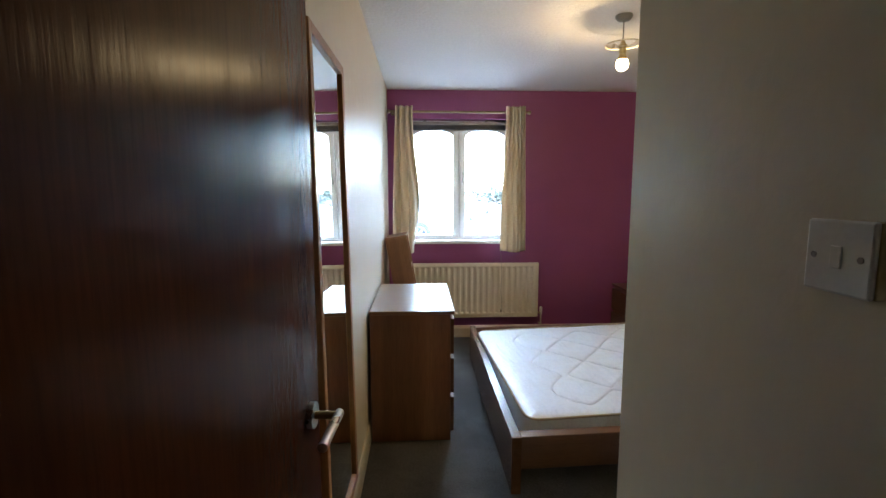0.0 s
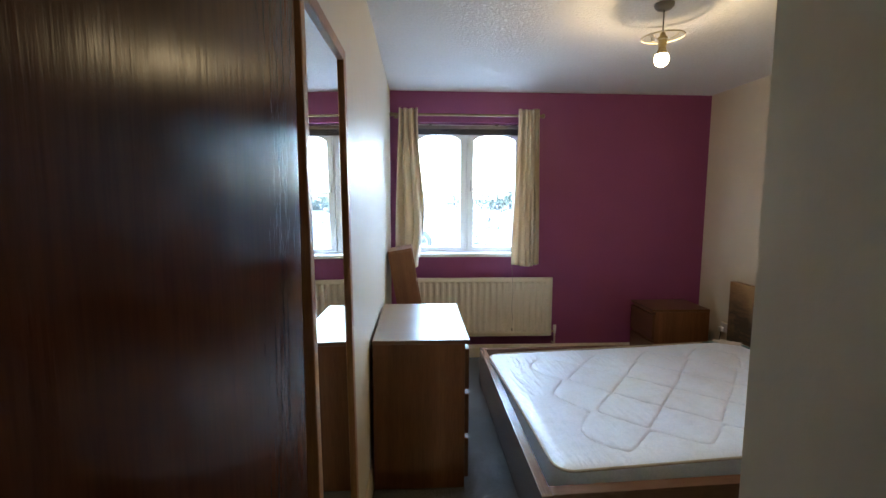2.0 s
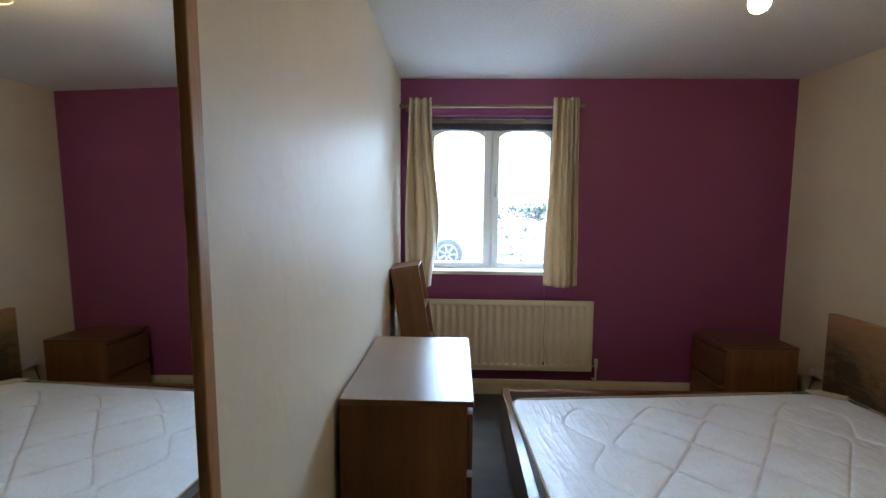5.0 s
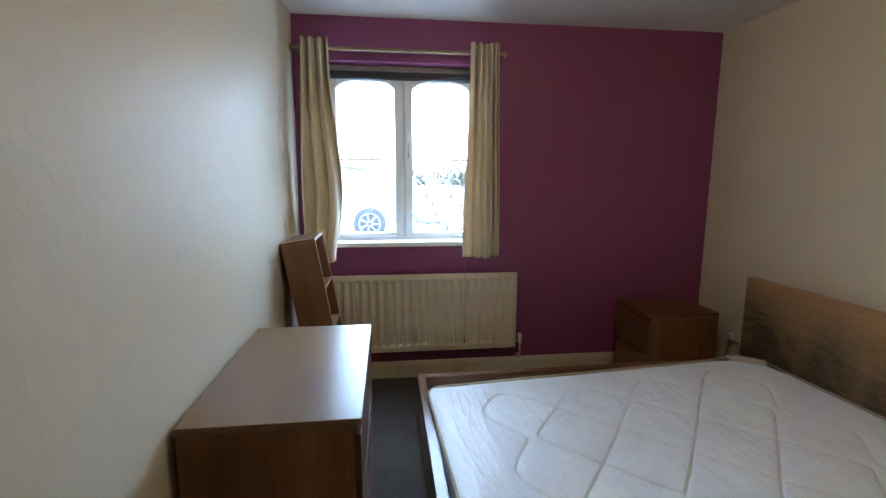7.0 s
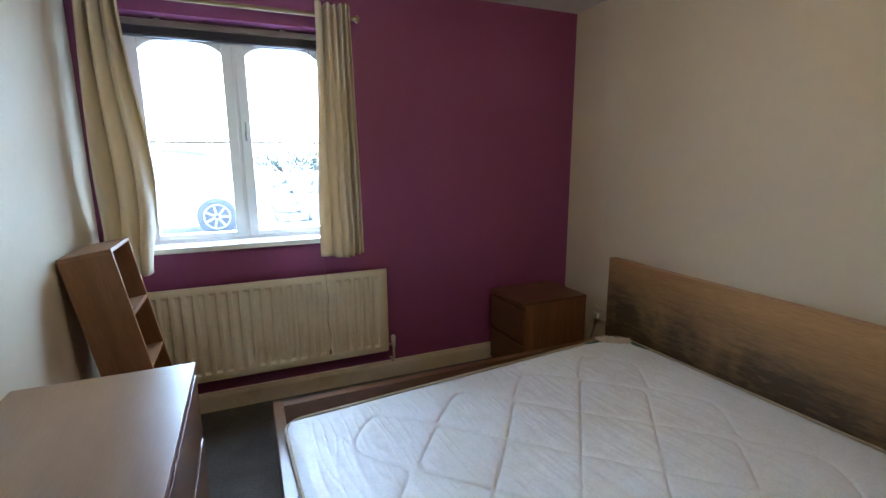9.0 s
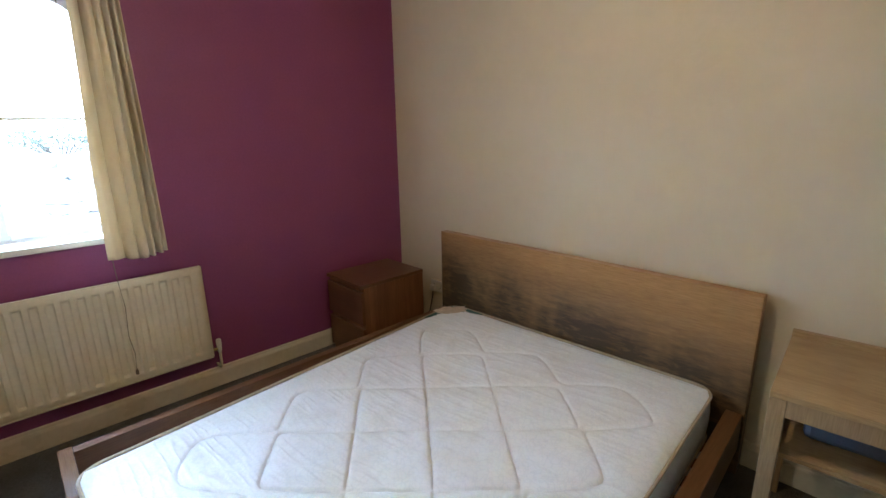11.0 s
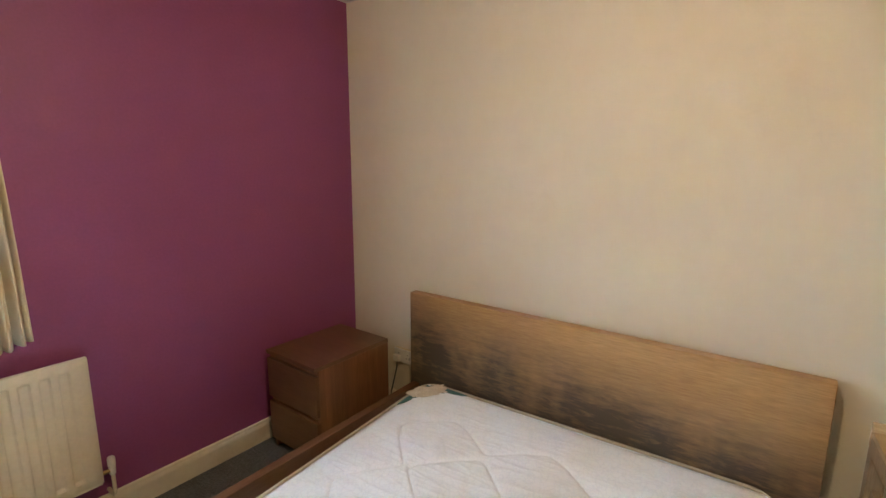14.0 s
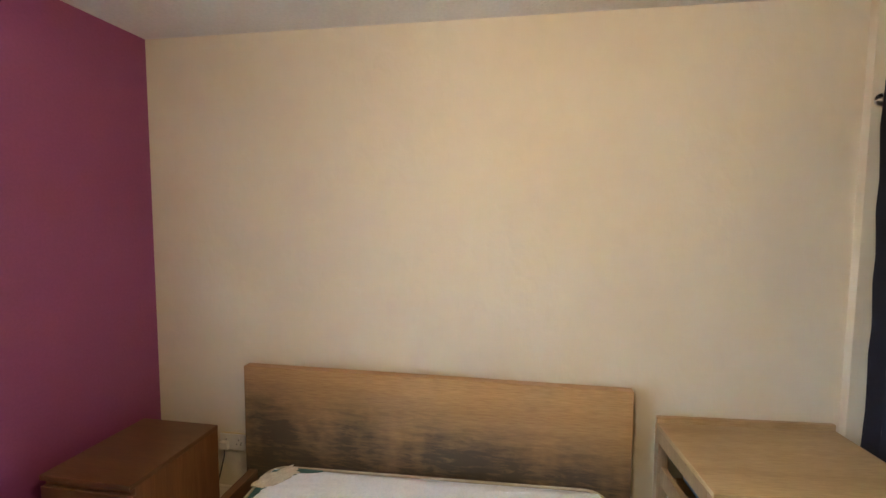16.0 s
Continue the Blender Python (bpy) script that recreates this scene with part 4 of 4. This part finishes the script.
    tear = part("torn_felt", bm, FELT, label, "torn beige felt backing")
    tear.modifiers.new("thickness", "SOLIDIFY").thickness = 0.002
    return t


mattress(pose(1.820, 2.728, 0.142, 0, -1.5, 2.6), 1.995, 1.530, 0.205)

# ---- table in the corner ----
TX0, TX1, TY0, TY1, TH = 2.398, 2.925, 1.060, 1.782, 0.684
ASKEW = pose(2.905, 1.792, 0, 0, 0, 4.0) @ pose(-2.925, -1.782, 0)
table = thing("side_table", ASKEW, "pale pine table with a raised back edge against the wall", "table")
boxes("tabletop", PINE, table, [((TX0, TY0, TH - 0.022), (TX1 - 0.022, TY1 - 0.0005, TH))], 0.003)
boxes("back_rim", PINE, table, [((TX1 - 0.0215, TY0, TH - 0.06), (TX1, TY1, TH + 0.026))], 0.004, "raised back rim")
boxes("end_apron", PINE_LEG, table, [((TX0 + 0.05, TY1 - 0.022, TH - 0.080), (TX1 - 0.022, TY1 - 0.001, TH - 0.0225))], 0.002)
boxes("end_apron", PINE_LEG, table, [((TX0 + 0.05, TY0 + 0.001, TH - 0.080), (TX1 - 0.022, TY0 + 0.022, TH - 0.0225))], 0.002)
boxes("front_apron", PINE_LEG, table, [((TX0 + 0.004, TY0 + 0.046, TH - 0.080), (TX0 + 0.024, TY1 - 0.046, TH - 0.0225))], 0.002)
for x in (TX0 + 0.002, TX1 - 0.048):
    for y in (TY0 + 0.001, TY1 - 0.046):
        boxes("leg", PINE_LEG, table, [((x, y, 0), (x + 0.045, y + 0.045, TH - 0.023))], 0.003)
boxes("stretcher", PINE_LEG, table, [((TX0 + 0.047, TY1 - 0.036, 0.42), (TX1 - 0.048, TY1 - 0.014, 0.50))], 0.002)
boxes("stretcher", PINE_LEG, table, [((TX0 + 0.047, TY0 + 0.012, 0.42), (TX1 - 0.048, TY0 + 0.034, 0.50))], 0.002)
boxes("lower_shelf", PINE, table, [((TX0 + 0.048, TY0 + 0.0345, 0.44), (TX1 - 0.05, TY1 - 0.0365, 0.456))], 0.001)
bag = thing("fabric_box", ASKEW @ pose(2.70, 1.52, 0.456), "soft blue fabric storage box on the table's lower shelf", "storage box")
boxes("body", BLUE, bag, [((-0.12, -0.16, 0), (0.16, 0.17, 0.19))], 0.02)
boxes("rim", BLUE, bag, [((-0.125, -0.165, 0.165), (0.165, 0.175, 0.2))], 0.01)

# ---- outdoors ----
GZ = -0.02
bm = bmesh.new()
box(bm, (-600, -600, GZ - 0.3), (600, 900, GZ))
structure(part("ground", bm, ASPHALT), "pale concrete ground round the house", "ground")
LIFT = 0.22
structure(boxes("pavement", ASPHALT, None, [((-40, NORTH + 0.29, GZ), (40, 60, LIFT))], 0.02), "raised pale concrete parking strip outside the window", "pavement")


def car(m, label):
    """A small hatchback, its side along x."""
    t = thing("parked_car", m, label, "car")
    prof = [(-2.0, 0.32), (-2.03, 0.55), (-1.98, 0.78), (-1.85, 0.92), (-1.05, 0.98), (-0.35, 1.42), (0.1, 1.50), (0.9, 1.49), (1.55, 1.36), (1.92, 1.00), (2.0, 0.85), (2.02, 0.5), (1.97, 0.32)]
    bm = bmesh.new()
    loops = []
    for y, s, lift in ((-0.84, 1.0, 0.0), (-0.78, 1.0, 0.0), (0.78, 1.0, 0.0), (0.84, 1.0, 0.0)):
        inner = 0.96 if abs(y) > 0.8 else 1.0
        loops.append([bm.verts.new((x * inner, y * (0.86 if z > 1.0 else 1.0), 0.32 + (z - 0.32) * (0.985 if abs(y) > 0.8 else 1.0))) for x, z in prof])
    n = len(prof)
    for a, b in zip(loops, loops[1:]):
        for k in range(n):
            bm.faces.new((a[k], a[(k + 1) % n], b[(k + 1) % n], b[k]))
    bm.faces.new(loops[0])
    bm.faces.new(loops[-1][::-1])
    part("body", bm, CAR_PAINT, t)
    for s in (-1, 1):
        for pts in ([(-0.92, 1.02), (-0.30, 1.38), (0.28, 1.42), (0.28, 1.02)], [(0.34, 1.02), (0.34, 1.42), (0.9, 1.40), (1.42, 1.28), (1.5, 1.05)]):
            bm = bmesh.new()
            f = [bm.verts.new((x, s * 0.735, z)) for x, z in pts]
            g = [bm.verts.new((x, s * 0.70, z)) for x, z in pts]
            bm.faces.new(f)
            bm.faces.new(g[::-1])
            for k in range(len(pts)):
                bm.faces.new((f[k], f[(k + 1) % len(pts)], g[(k + 1) % len(pts)], g[k]))
            part("side_window", bm, CAR_GLASS, t)
        for x in (-1.25, 1.22):
            bm = bmesh.new()
            side = pose(x, s * 0.765, 0.31, 90, 0, 0)
            lathe(bm, [(0.21, -0.10), (0.29, -0.10), (0.31, -0.085), (0.31, 0.085), (0.29, 0.10), (0.21, 0.10)], side, 32)
            w = part("wheel", bm, RUBBER, t, "black tyre", True)
            bm = bmesh.new()
            for k in range(7):
                a = 2 * math.pi * k / 7
                for q in (-0.105, 0.105):
                    bar(bm, side @ Vector((0.03 * math.cos(a), 0.03 * math.sin(a), q)), side @ Vector((0.20 * math.cos(a), 0.20 * math.sin(a), q)), 0.022, 6)
            for q in (-0.105, 0.105):
                tube(bm, [side @ Vector((0.20 * math.cos(2 * math.pi * k / 28), 0.20 * math.sin(2 * math.pi * k / 28), q)) for k in range(28)], 0.014, 6, True)
            part("rim", bm, ALLOY, w, "spoked alloy rim")
    return t


car(pose(-0.97, 10.9, LIFT), "white hatchback parked on pale concrete")

rnd = random.Random(12)
stone_wall = thing("stone_wall", pose(2.6, 11.2, LIFT), "rockery wall of pale uneven stones with dark gaps", "stone wall")
boxes("earth_core", MORTAR, stone_wall, [((-1.35, 0.20, 0), (2.4, 1.0, 0.93))], 0.05)
for row in range(5):
    x = -1.45 + rnd.uniform(0, 0.12)
    while x < 2.2:
        w, h = rnd.choice((0.15, 0.22, 0.30, 0.42)) * rnd.uniform(0.85, 1.15), rnd.uniform(0.17, 0.27)
        turn = rnd.uniform(-0.45, 0.45)
        bm = bmesh.new()
        bmesh.ops.create_icosphere(bm, subdivisions=2, radius=0.5)
        for v in bm.verts:
            d = 1 + 0.55 * noise.noise(v.co * 1.9 + Vector((x * 7, row * 3.1, 0))) + 0.12 * noise.noise(v.co * 6 + Vector((x, row, 4)))
            p = Vector((v.co.x * d * w * 1.22, max(-0.34, v.co.y * d) * 0.42, v.co.z * d * h * 1.18))
            v.co = Vector((p.x - turn * p.z, p.y, p.z + turn * p.x)) + Vector((x + w / 2, 0.16 + 0.03 * row, 0.10 + row * 0.19 + rnd.uniform(-0.002, 0.002)))
        part("stone", bm, STONE, stone_wall)
        x += w * rnd.uniform(0.92, 1.04)


def shrub(x, y, z, size, seed):
    """A low spreading shrub: many stems, small leaves in uneven clumps."""
    rnd = random.Random(seed)
    t = thing("shrub", pose(x, y, z), "low spreading green shrub on the rockery", "shrub", "shrubs on the wall")
    bm = bmesh.new()
    tips = []
    for k in range(12):
        a = rnd.uniform(0, 6.28)
        tip = Vector((math.cos(a) * size * rnd.uniform(0.3, 1.0), math.sin(a) * size * rnd.uniform(0.1, 0.35), size * rnd.uniform(0.15, 0.55)))
        bar(bm, (tip.x * 0.25, tip.y * 0.25, -0.04), tip, 0.016, 6, 0.005)
        tips.append(tip)
    part("stems", bm, BARK, t)
    vs, fs = [], []
    for _ in range(1000):
        c = tips[rnd.randrange(12)] * rnd.uniform(0.55, 1.1) + Vector((rnd.gauss(0, 0.13), rnd.gauss(0, 0.10), rnd.gauss(0, 0.09))) * size
        if c.z < 0.0:
            continue
        q = Euler((rnd.uniform(0, 6.28), rnd.uniform(0, 6.28), rnd.uniform(0, 6.28))).to_matrix()
        l = rnd.uniform(0.022, 0.045)
        b = len(vs)
        vs += [c + q @ Vector(p) for p in ((-l, 0, 0), (0, l * 0.4, 0.004), (l, 0, 0), (0, -l * 0.4, 0.004))]
        fs.append((b, b + 1, b + 2, b + 3))
    me = bpy.data.meshes.new("leaves")
    me.from_pydata(vs, [], fs)
    me.materials.append(LEAF)
    crown = new("leaves", me)
    crown.parent = t


for k, (x, s) in enumerate(((1.6, 0.9), (2.1, 1.0), (2.6, 0.9), (3.2, 1.1), (3.8, 0.9), (4.4, 1.1))):
    shrub(x, 11.8, LIFT + 0.97, s, 30 + k)
